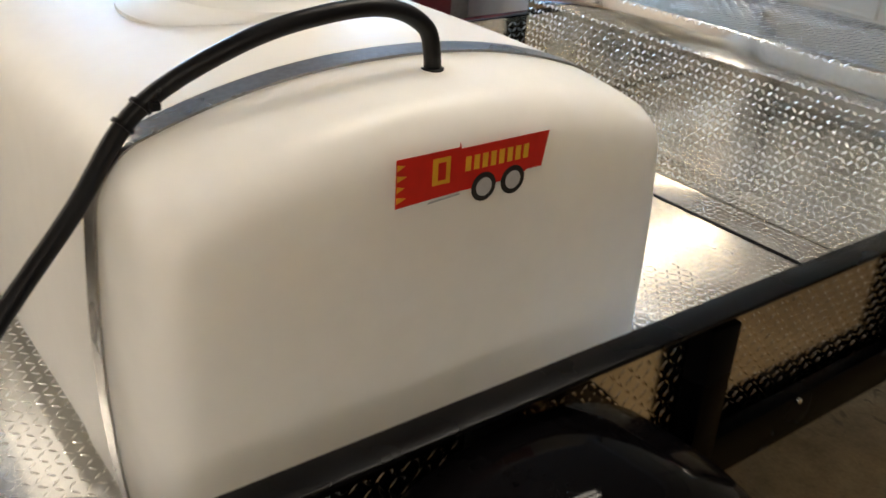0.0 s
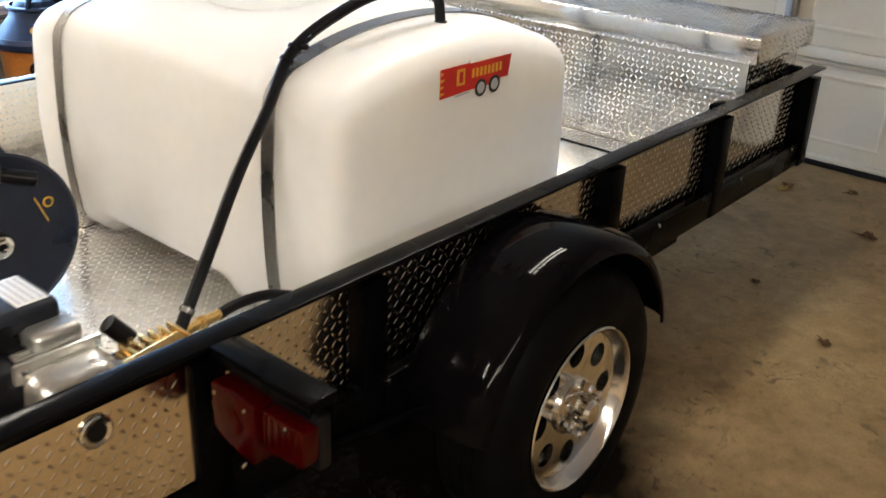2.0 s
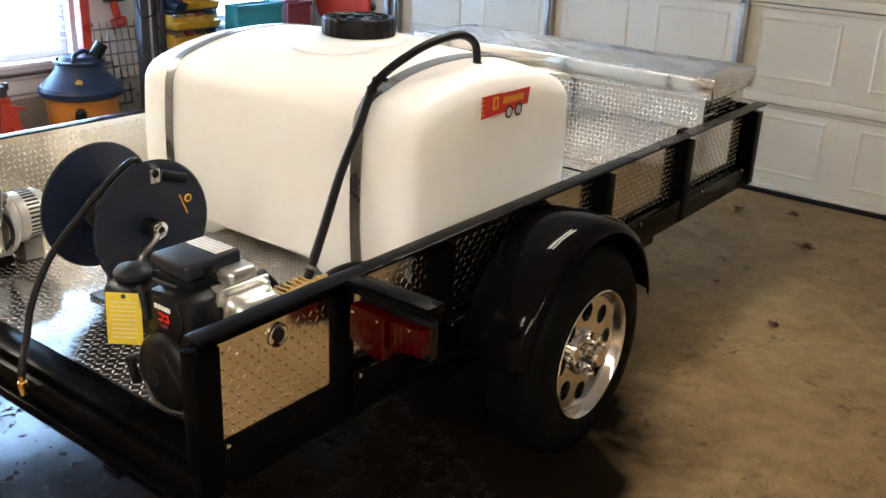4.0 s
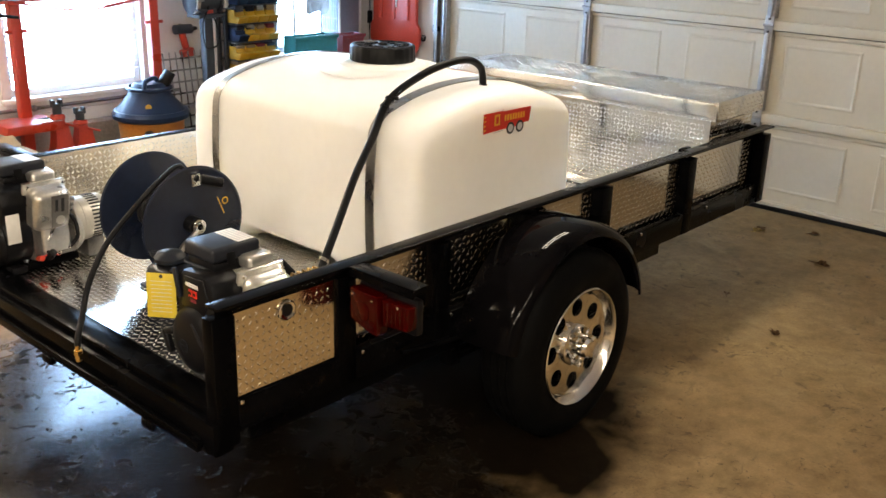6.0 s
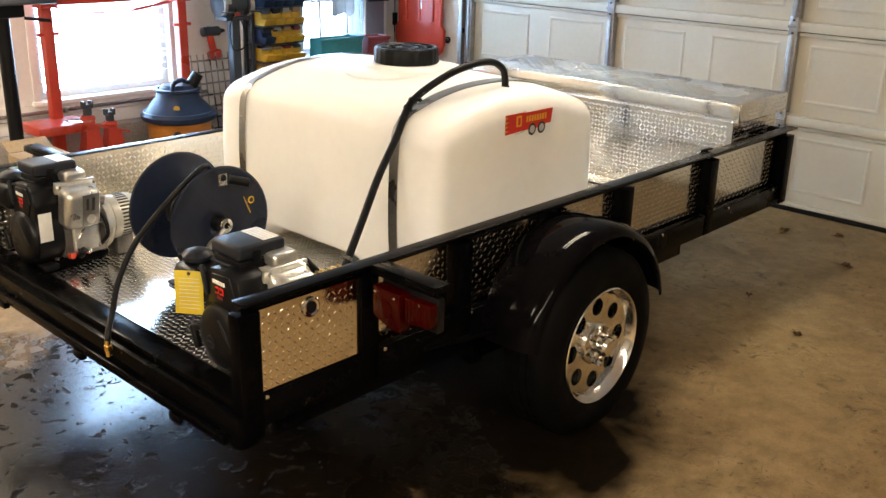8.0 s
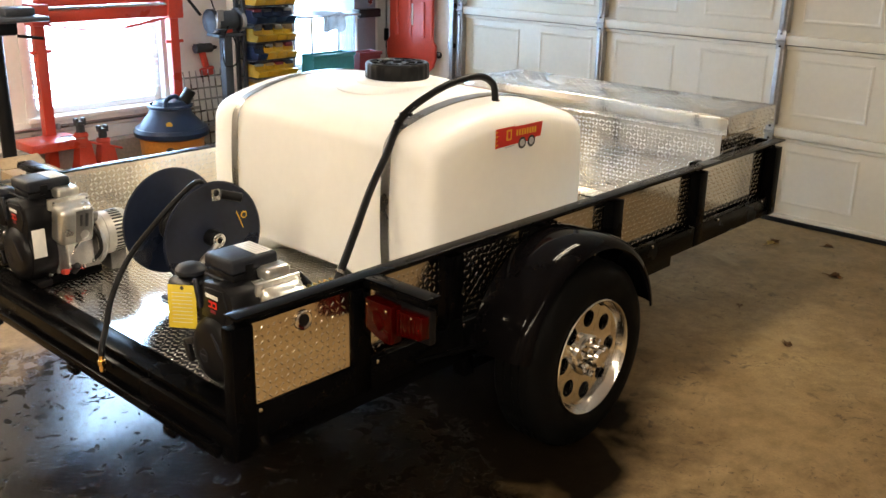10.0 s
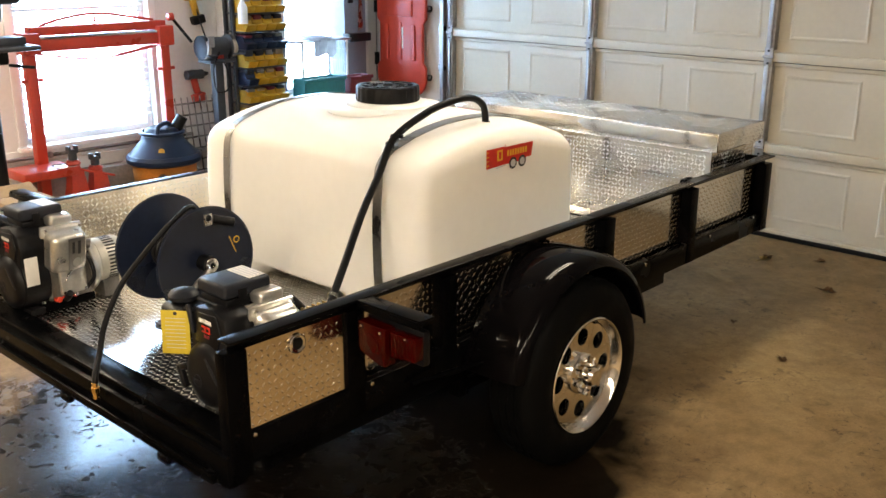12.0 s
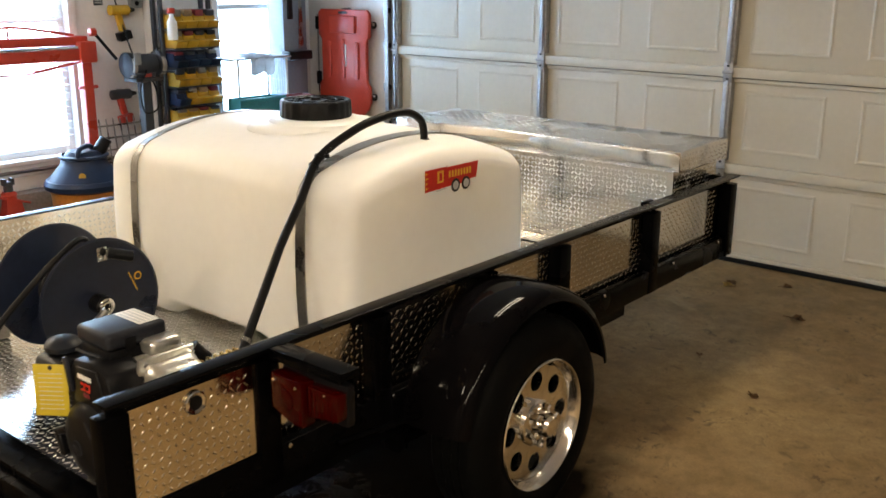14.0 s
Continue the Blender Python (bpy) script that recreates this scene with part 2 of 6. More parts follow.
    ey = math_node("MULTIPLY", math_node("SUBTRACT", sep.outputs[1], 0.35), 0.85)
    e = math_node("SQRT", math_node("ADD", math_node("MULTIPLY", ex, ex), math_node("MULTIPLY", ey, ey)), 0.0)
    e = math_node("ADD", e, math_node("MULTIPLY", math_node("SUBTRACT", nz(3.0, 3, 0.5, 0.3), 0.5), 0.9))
    under_shade = ramp(e, [(0.62, (1, 1, 1)), (1.12, (0, 0, 0))])
    wet_shade = math_node("MAXIMUM", wet_shade, under_shade)
    gval = math_node("ADD", nz(15.0, 6, 0.6, 0.8), math_node("MULTIPLY", math_node("MAXIMUM", math_node("SUBTRACT", d, 0.5), 0.0), 0.22))
    gaps = ramp(gval, [(0.595, (1, 1, 1)), (0.612, (0, 0, 0))])
    wet = math_node("MULTIPLY", ramp(d, [(0.86, (1, 1, 1)), (0.99, (0, 0, 0))]), gaps)
    # near black for the wet floor and for the shade painted under the trailer
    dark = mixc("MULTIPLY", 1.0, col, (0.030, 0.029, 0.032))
    col = mixc("MIX", wet_shade, col, dark)
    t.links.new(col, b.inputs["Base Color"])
    dry_r = ramp(nz(4.0, 6, 0.6), [(0.3, (0.52, 0.52, 0.52)), (0.7, (0.75, 0.75, 0.75))])
    film = ramp(nz(6.5, 6, 0.6, 0.7), [(0.40, (0.25, 0.25, 0.25)), (0.64, (0.17, 0.17, 0.17))])
    t.links.new(mixc("MIX", wet, dry_r, film), b.inputs["Roughness"])
    # dry islands in the film and the painted shade do not shine
    island = math_node("MULTIPLY", wet_shade, math_node("SUBTRACT", 1.0, wet))
    t.links.new(math_node("ADD", math_node("SUBTRACT", 0.32, math_node("MULTIPLY", island, 0.27)), math_node("MULTIPLY", wet, 0.16)), b.inputs["Specular IOR Level"])
    bp = t.nodes.new("ShaderNodeBump")
    bp.inputs["Distance"].default_value = 0.004
    t.links.new(math_node("SUBTRACT", 0.22, math_node("MULTIPLY", wet, 0.13)), bp.inputs["Strength"])
    t.links.new(nz(28.0, 7, 0.65), bp.inputs["Height"])
    rim = t.nodes.new("ShaderNodeBump")            # the water film stands proud of the dry islands
    rim.inputs["Strength"].default_value, rim.inputs["Distance"].default_value = 0.35, 0.003
    t.links.new(wet, rim.inputs["Height"])
    t.links.new(bp.outputs[0], rim.inputs["Normal"])
    t.links.new(rim.outputs[0], b.inputs["Normal"])
    return m


M_FLOOR = floor_material()


# ---------- builders ----------
ORIGIN = {}


def thing(name, label, category, at=(0, 0, 0), group="", kind=""):
    ob = new(name)
    ob.location = at
    ob.empty_display_size = 0.05
    ORIGIN[ob.name] = Vector(at)
    return tagged(ob, label, category, group, kind)


def mesh_of(bm, mat, smooth=35):
    me = bpy.data.meshes.new("mesh")
    bm.normal_update()
    bm.to_mesh(me)
    bm.free()
    me.materials.append(mat)
    if smooth:
        for p in me.polygons:
            p.use_smooth = True
        me.set_sharp_from_angle(angle=radians(smooth))
    return me


def part(name, bm, mat, parent, label="", kind="", smooth=35):
    """Links a bmesh, built in world places, as one mesh object under its thing or part."""
    base = ORIGIN.get(parent.name, Vector((0, 0, 0)))
    bmesh.ops.translate(bm, verts=bm.verts, vec=-base)
    ob = new(name, mesh_of(bm, mat, smooth))
    ob.parent = parent
    ORIGIN[ob.name] = base
    return tagged(ob, label, "", "", kind)


def single(name, bm, mat, label, category, group="", kind="", smooth=35):
    ob = new(name, mesh_of(bm, mat, smooth))
    ORIGIN[ob.name] = Vector((0, 0, 0))
    return tagged(ob, label, category, group, kind)


def box(x0, x1, y0, y1, z0, z1, bev=0.0, seg=2, bm=None):
    """A block, its edges rounded by bev."""
    own = bmesh.new()
    bmesh.ops.create_cube(own, size=1)
    bmesh.ops.scale(own, vec=(x1 - x0, y1 - y0, z1 - z0), verts=own.verts)
    if bev:
        bmesh.ops.bevel(own, geom=own.edges[:], offset=bev, segments=seg, profile=0.5, affect="EDGES")
    bmesh.ops.translate(own, vec=((x0 + x1) / 2, (y0 + y1) / 2, (z0 + z1) / 2), verts=own.verts)
    return join(bm, own)


def join(bm, own):
    if bm is None:
        return own
    me = bpy.data.meshes.new("tmp")
    own.to_mesh(me)
    own.free()
    bm.from_mesh(me)
    bpy.data.meshes.remove(me)
    return bm


def turned(bm, m):
    bmesh.ops.transform(bm, matrix=m, verts=bm.verts)
    return bm


def rod(p, q, r, r2=None, seg=16, bm=None):
    """A round bar from p to q, its rims slightly chamfered."""
    p, q = Vector(p), Vector(q)
    own = lathe([(0, r), (0, 0)][:0] + [(0, 0), (0, r * 0.93), (0.04 * r, r), ((q - p).length - 0.04 * r, r2 or r), ((q - p).length, (r2 or r) * 0.93), ((q - p).length, 0)], seg)
    turn = Vector((0, 0, 1)).rotation_difference((q - p).normalized()).to_matrix().to_4x4()
    bmesh.ops.transform(own, matrix=Matrix.Translation(p) @ turn, verts=own.verts)
    return join(bm, own)


def lathe(profile, seg=32):
    """Turns (height, radius) pairs round z."""
    bm = bmesh.new()
    rings = []
    for h, r in profile:
        if r < 1e-6:
            rings.append([bm.verts.new((0, 0, h))])
        else:
            rings.append([bm.verts.new((r * math.cos(2 * math.pi * k / seg), r * math.sin(2 * math.pi * k / seg), h)) for k in range(seg)])
    for a, c in zip(rings, rings[1:]):
        if len(a) == 1 and len(c) == 1:
            continue
        for k in range(seg):
            n = (k + 1) % seg
            if len(a) == 1:
                bm.faces.new((a[0], c[n], c[k]))
            elif len(c) == 1:
                bm.faces.new((a[k], a[n], c[0]))
            else:
                bm.faces.new((a[k], a[n], c[n], c[k]))
    bmesh.ops.recalc_face_normals(bm, faces=bm.faces)
    return bm


def smooth_path(points, steps=8):
    """A Catmull-Rom line through the points."""
    pts = [Vector(p) for p in points]
    ext = [2 * pts[0] - pts[1]] + pts + [2 * pts[-1] - pts[-2]]
    out = []
    for i in range(1, len(ext) - 2):
        a, b, c, d = ext[i - 1:i + 3]
        for k in range(steps):
            s = k / steps
            out.append(0.5 * ((2 * b) + (c - a) * s + (2 * a - 5 * b + 4 * c - d) * s * s + (3 * b - a - 3 * c + d) * s ** 3))
    return out + [pts[-1]]


def hose(points, r, seg=12, steps=8, bm=None):
    """A round tube along a smooth line."""
    line = smooth_path(points, steps)
    own = bmesh.new()
    side = None
    rings = []
    for i, p in enumerate(line):
        way = (line[min(i + 1, len(line) - 1)] - line[max(i - 1, 0)]).normalized()
        if side is None:
            side = way.orthogonal().normalized()
        side = (side - way * side.dot(way)).normalized()
        up = way.cross(side)
        rings.append([own.verts.new(p + r * (math.cos(a) * side + math.sin(a) * up)) for a in (2 * math.pi * k / seg for k in range(seg))])
    for a, c in zip(rings, rings[1:]):
        for k in range(seg):
            own.faces.new((a[k], a[(k + 1) % seg], c[(k + 1) % seg], c[k]))
    own.faces.new(rings[0][::-1])
    own.faces.new(rings[-1])
    bmesh.ops.recalc_face_normals(own, faces=own.faces)
    return join(bm, own)


def prism(outline, thick, bev=0.0):
    """An outline in x and z, given depth along y (0 to thick)."""
    bm = bmesh.new()
    f = bm.faces.new([bm.verts.new((x, 0, z)) for x, z in outline])
    ex = bmesh.ops.extrude_face_region(bm, geom=[f])
    bmesh.ops.translate(bm, vec=(0, thick, 0), verts=[v for v in ex["geom"] if isinstance(v, bmesh.types.BMVert)])
    bmesh.ops.recalc_face_normals(bm, faces=bm.faces)
    if bev:
        bmesh.ops.bevel(bm, geom=bm.edges[:], offset=bev, segments=2, profile=0.5, affect="EDGES")
    return bm


def treads(origin, u, v, width, height, pitch=0.0213, length=0.0215, wide=0.0056, high=0.0011, inside=None):
    """Raised lozenges of tread plate, crossing at right angles, on the sheet that u and v span from origin."""
    o, u, v = np.array(origin, float), np.array(u, float), np.array(v, float)
    n = np.cross(u, v)
    ring = [(-0.5, 0), (-0.16, -0.5), (0.16, -0.5), (0.5, 0), (0.16, 0.5), (-0.16, 0.5)]
    loc = np.array([(a * length, b * wide, 0) for a, b in ring] + [(a * length * 0.72, b * wide * 0.34, high) for a, b in ring])
    faces1 = [(k, (k + 1) % 6, 6 + (k + 1) % 6, 6 + k) for k in range(6)] + [(6, 7, 8, 9, 10, 11)]
    verts, faces = [], []
    for i in range(int(width / pitch)):
        for j in range(int(height / pitch)):
            cx, cy = (i + 0.5) * pitch, (j + 0.5) * pitch
            if inside and not inside(cx, cy):
                continue
            a = math.radians(45 if (i + j) % 2 else -45)
            x = loc[:, 0] * math.cos(a) - loc[:, 1] * math.sin(a) + cx
            y = loc[:, 0] * math.sin(a) + loc[:, 1] * math.cos(a) + cy
            k = 12 * (len(verts))
            verts.append(o + np.outer(x, u) + np.outer(y, v) + np.outer(loc[:, 2], n))
            faces += [tuple(k + q for q in f) for f in faces1]
    return np.concatenate(verts), faces


def tread_part(parent, *args, smooth=True, mat=None, **kw):
    vs, fs = treads(*args, **kw)
    base = ORIGIN.get(parent.name, Vector((0, 0, 0)))
    me = bpy.data.meshes.new("treads")
    me.from_pydata((vs - np.array(base)).tolist(), [], fs)
    me.materials.append(mat or M_TREAD)
    me.polygons.foreach_set("use_smooth", [smooth] * len(me.polygons))
    ob = new("treads", me)
    ob.parent = parent
    return tagged(ob, "raised bright lozenges of the tread plate", "", "", "stuff")


# ---------- the garage ----------
def wall_with_openings(name, along, a0, a1, z0, z1, near, far, holes, mat, label):
    """A thick wall built of the pieces round its openings. along: 'x' or 'y'; holes: (a0, a1, z0, z1), in order."""
    bm = bmesh.new()

    def piece(p0, p1, q0, q1):
        if p1 - p0 > 1e-4 and q1 - q0 > 1e-4:
            if along == "x":
                box(p0, p1, near, far, q0, q1, bm=bm)
            else:
                box(near, far, p0, p1, q0, q1, bm=bm)
    at = a0
    for h0, h1, hz0, hz1 in holes:
        piece(at, h0, z0, z1)
        piece(h0, h1, z0, hz0)
        piece(h0, h1, hz1, z1)
        at = h1
    piece(at, a1, z0, z1)
    return single(name, bm, mat, label, "wall", kind="structure", smooth=0)


floor = single("floor", box(GXW - 0.2, GX + 0.3, GYS - 0.2, GY + 0.2, -0.15, 0.0), M_FLOOR, "brown stained concrete garage floor with a wet patch and shade painted under the trailer", "floor", kind="structure", smooth=0)
ceiling = single("ceiling", box(GXW - 0.2, GX + 0.3, GYS - 0.2, GY + 0.2, GZ, GZ + 0.12), M_CEIL, "plain pale garage ceiling", "ceiling", kind="structure", smooth=0)
WIN = [(1.46, 2.47, 0.55, 2.38), (3.74, 4.38, 0.66, 2.38)]
wall_with_openings("wall_north", "x", GXW - 0.2, GX + 0.3, 0, GZ, GY, GY + 0.16, WIN, M_WALL, "off-white painted garage wall with two windows")
DOOR_Y0, DOOR_Y1, DOOR_H = -2.12, 3.485, 2.46
wall_with_openings("wall_east", "y", GYS - 0.2, GY, 0, GZ, GX, GX + 0.16, [(DOOR_Y0, DOOR_Y1, 0, DOOR_H)], M_WALL, "off-white painted wall beside the garage door")
# two unseen walls, dark so that they throw back little light
single("wall_south", box(GXW - 0.2, GX + 0.16, GYS - 0.16, GYS, 0, GZ), M_DIM_WALL, "unseen garage wall, kept dark brown to cut bounce light", "wall", kind="structure", smooth=0)
single("wall_west", box(GXW - 0.16, GXW, GYS, GY, 0, GZ), M_DIM_WALL, "unseen garage wall, kept dark brown to cut bounce light", "wall", kind="structure", smooth=0)
single("stem_wall", box(GXW, GX, GY - 0.12, GY - 0.002, 0.001, 0.34, 0.008), M_LEDGE, "low grey concrete stem wall under the windows", "ledge", kind="structure")
for z0, z1 in ((0.342, 0.432), (0.436, 0.526)):
    single("trim", box(1.12, 2.92, GY - 0.016, GY - 0.001, z0, z1, 0.004), M_WALL, "off-white horizontal board under the window", "trim", kind="structure")
single("backdrop", box(GXW, GX + 1.5, GY + 1.2, GY + 1.24, -0.1, 3.6), M_DAY, "bright overcast daylight outside the windows", "sky", kind="structure", smooth=0)


def window(name, x0, x1, z0, z1, slats):
    w = thing(name, "white framed window with a blind, blown out by daylight", "window", ((x0 + x1) / 2, GY, z0), kind="structure")
    y0, y1 = GY + 0.05, GY + 0.11
    f = 0.045
    for a, b, c, d in ((x0, x0 + f, z0, z1), (x1 - f, x1, z0, z1), (x0 + f, x1 - f, z0, z0 + f), (x0 + f, x1 - f, z1 - f, z1), (x0 + f, x1 - f, (z0 + z1) / 2 - 0.02, (z0 + z1) / 2 + 0.02)):
        part("window_frame", box(a, b, y0, y1, c, d, 0.005), M_TRIM, w)
    part("window_sill", box(x0 - 0.07, x1 + 0.07, GY - 0.05, GY + 0.05, z0 - 0.035, z0 - 0.002, 0.008), M_TRIM, w)
    part("window_apron", box(x0 - 0.04, x1 + 0.04, GY - 0.02, GY - 0.001, z0 - 0.11, z0 - 0.037, 0.004), M_TRIM, w)
    c = 0.06
    for a, b, p, q in ((x0 - c, x0 - 0.002, z0, z1 + c), (x1 + 0.002, x1 + c, z0, z1 + c), (x0, x1, z1 + 0.002, z1 + c)):
        part("casing", box(a, b, GY - 0.018, GY - 0.001, p, q, 0.004), M_TRIM, w)
    if slats:
        shape = None
        n = int((z1 - z0 - 0.1) / 0.05)
        for k in range(n):
            z = z1 - 0.06 - 0.05 * k
            if shape is None:
                bm = turned(box(x0 + 0.02, x1 - 0.02, -0.022, 0.022, -0.001, 0.001), pose(0, 0, 0, 5, 0, 0))
                bmesh.ops.translate(bm, vec=-ORIGIN[w.name] + Vector((0, ORIGIN[w.name].y, 0)), verts=bm.verts)
                shape = mesh_of(bm, M_TRIM, 0)
            s = new("blind_slat", shape)
            s.parent, s.location = w, (0, 0.02, z)
        part("blind_head", box(x0 + 0.01, x1 - 0.01, GY - 0.002, GY + 0.045, z1 - 0.05, z1 - 0.003, 0.004), M_TRIM, w)
    return w


window("window_1", *WIN[0], True)
window("window_2", *WIN[1], False)


def garage_door():
    d = thing("door_1", "closed off-white sectional garage door with embossed panels", "garage door", (GX, (DOOR_Y0 + DOOR_Y1) / 2, 0), kind="structure")
    seams = [0.012, 0.603, 1.199, 1.825, 2.455]
    struts = [3.455, 2.055, 0.667, -0.72, -2.09]
    x = GX + 0.004
    for z0, z1 in zip(seams, seams[1:]):
        sec = part("door_section", box(x + 0.006, x + 0.045, DOOR_Y0 + 0.003, DOOR_Y1 - 0.003, z0 + 0.002, z1 - 0.003, 0.003), M_DOOR, d)
        # rolled lips along both edges of the section
        part("section_lip", box(x - 0.046, x + 0.005, DOOR_Y0 + 0.003, DOOR_Y1 - 0.003, z0 + (-0.030 if z0 > 0.1 else 0.018), z0 + (0.030 if z0 > 0.1 else 0.042), 0.006), M_DOOR, sec)
        part("section_lip", box(x - 0.016, x + 0.005, DOOR_Y0 + 0.003, DOOR_Y1 - 0.003, z1 - 0.062, z1 - 0.036, 0.006), M_DOOR, sec)
        for ya, yb in zip(struts, struts[1:]):
            w = (ya - yb) / 2
            for k in range(2):
                c = ya - w * (k + 0.5)
                bm = bmesh.new()
                hw, hh, zc = w / 2 - 0.10, (z1 - z0) / 2 - 0.11, (z0 + z1) / 2
                loops = []
                for off, dx in ((0, 0.0), (0.009, -0.0046), (0.016, -0.0046), (0.026, -0.001)):
                    loops.append([bm.verts.new((x + 0.005 + dx, c + sy * (hw - off), zc + sz * (hh - off))) for sy, sz in ((-1, -1), (1, -1), (1, 1), (-1, 1))])
                for a, b in zip(loops, loops[1:]):
                    for q in range(4):
                        bm.faces.new((a[q], a[(q + 1) % 4], b[(q + 1) % 4], b[q]))
                bm.faces.new(loops[-1])
                bmesh.ops.recalc_face_normals(bm, faces=bm.faces)
                part("embossed_panel", bm, M_DOOR, sec, smooth=0)
        for y in struts:
            st = part("stile", box(x - 0.05, x + 0.004, y - 0.028, y + 0.028, z0 + 0.044, z1 - 0.032, 0.004), M_GALV, sec)
            part("stile_web", box(x - 0.062, x - 0.051, y - 0.012, y + 0.012, z0 + 0.05, z1 - 0.05, 0.003), M_GALV, st)
    part("scuff", turned(lathe([(0, 0.017), (0.0008, 0.014), (0.0008, 0)], 18), pose(x + 0.0055, 0.416, 0.313, 0, -90, 0)), M_LGRY, d, "small grey scuff on the door")
    for z in seams[1:-1]:
        # black strip in place of the shadow and gap under the lip
        part("lip_gap_shade", box(x - 0.012, x + 0.004, DOOR_Y0 + 0.003, DOOR_Y1 - 0.003, z - 0.037, z - 0.031, 0.001), M_HOSE, d, "dark strip standing for the shaded gap under a door lip")
        for y in struts:
            h = part("hinge", box(x - 0.058, x - 0.047, y - 0.03, y + 0.03, z - 0.06, z + 0.06, 0.003), M_GALV, d)
            part("hinge_barrel", rod((x - 0.062, y - 0.034, z), (x - 0.062, y + 0.034, z), 0.009, seg=10), M_GALV, h)
            for s in (-0.04, 0.04):
                part("bolt", rod((x - 0.066, y, z + s), (x - 0.058, y, z + s), 0.007, seg=8), M_PLASTIC, h)
    part("bottom_seal", box(x - 0.052, x + 0.005, DOOR_Y0 + 0.004, DOOR_Y1 - 0.004, 0.001, 0.028, 0.003), M_HOSE, d)
    return d


garage_door()


def door_track():
    t = thing("door_track", "galvanised steel track of the garage door with rollers", "door track", (GX - 0.03, DOOR_Y1 + 0.06, 0))
    y = DOOR_Y1 + 0.035
    part("track_web", box(GX - 0.075, GX - 0.02, y + 0.014, y + 0.018, 0.03, 2.3, 0.001), M_GALV, t)
    part("track_lip", box(GX - 0.079, GX - 0.075, y - 0.02, y + 0.018, 0.03, 2.3, 0.001), M_GALV, t)
    part("track_angle", box(GX - 0.02, GX - 0.002, y + 0.012, y + 0.06, 0.03, 2.3, 0.002), M_GALV, t)
    for z in (0.3, 0.60, 0.9, 1.23, 1.5, 1.85):
        part("bracket", box(GX - 0.07, GX - 0.021, y + 0.019, y + 0.045, z - 0.03, z + 0.03, 0.003), M_GALV, t)
        part("roller", rod((GX - 0.05, y - 0.012, z), (GX - 0.05, y + 0.012, z), 0.022, seg=14), M_PLASTIC, t, "black nylon roller")


door_track()


def ceiling_light(x, y, long):
    h = long / 2
    t = thing("ceiling_light", "unseen white two-tube fluorescent light on the ceiling, lit, placed to light the room", "ceiling light", (x, y, GZ), group="ceiling lights")
    part("housing", box(x - h - 0.05, x + h + 0.05, y - 0.11, y + 0.11, GZ - 0.07, GZ - 0.001, 0.012), M_TRIM, t)
    for dy in (-0.075, 0.075):
        part("tube", rod((x - h - 0.01, y + dy, GZ - 0.092), (x + h + 0.01, y + dy, GZ - 0.092), 0.016), M_TUBE, t, "glowing fluorescent tube")
        for s in (-h - 0.025, h + 0.025):
            part("socket", box(x + s - 0.012, x + s + 0.012, y + dy - 0.018, y + dy + 0.018, GZ - 0.112, GZ - 0.071, 0.003), M_TRIM, t)


for lx, ly, watts, long in LAMPS:
    ceiling_light(lx, ly, long)


# ---------- the trailer ----------
RX0, RX1, WID = -0.05, 3.30, 1.80           # rear and front ends, width over the posts
DECK, RAIL = 0.512, 0.853                   # height of deck and of top rail
WCX, WCZ, TYRE = 1.324, 0.359, 0.358        # wheel
trailer = thing("trailer", "black single-axle utility trailer with bright tread plate deck and sides", "trailer", (1.6, 0.9, 0))


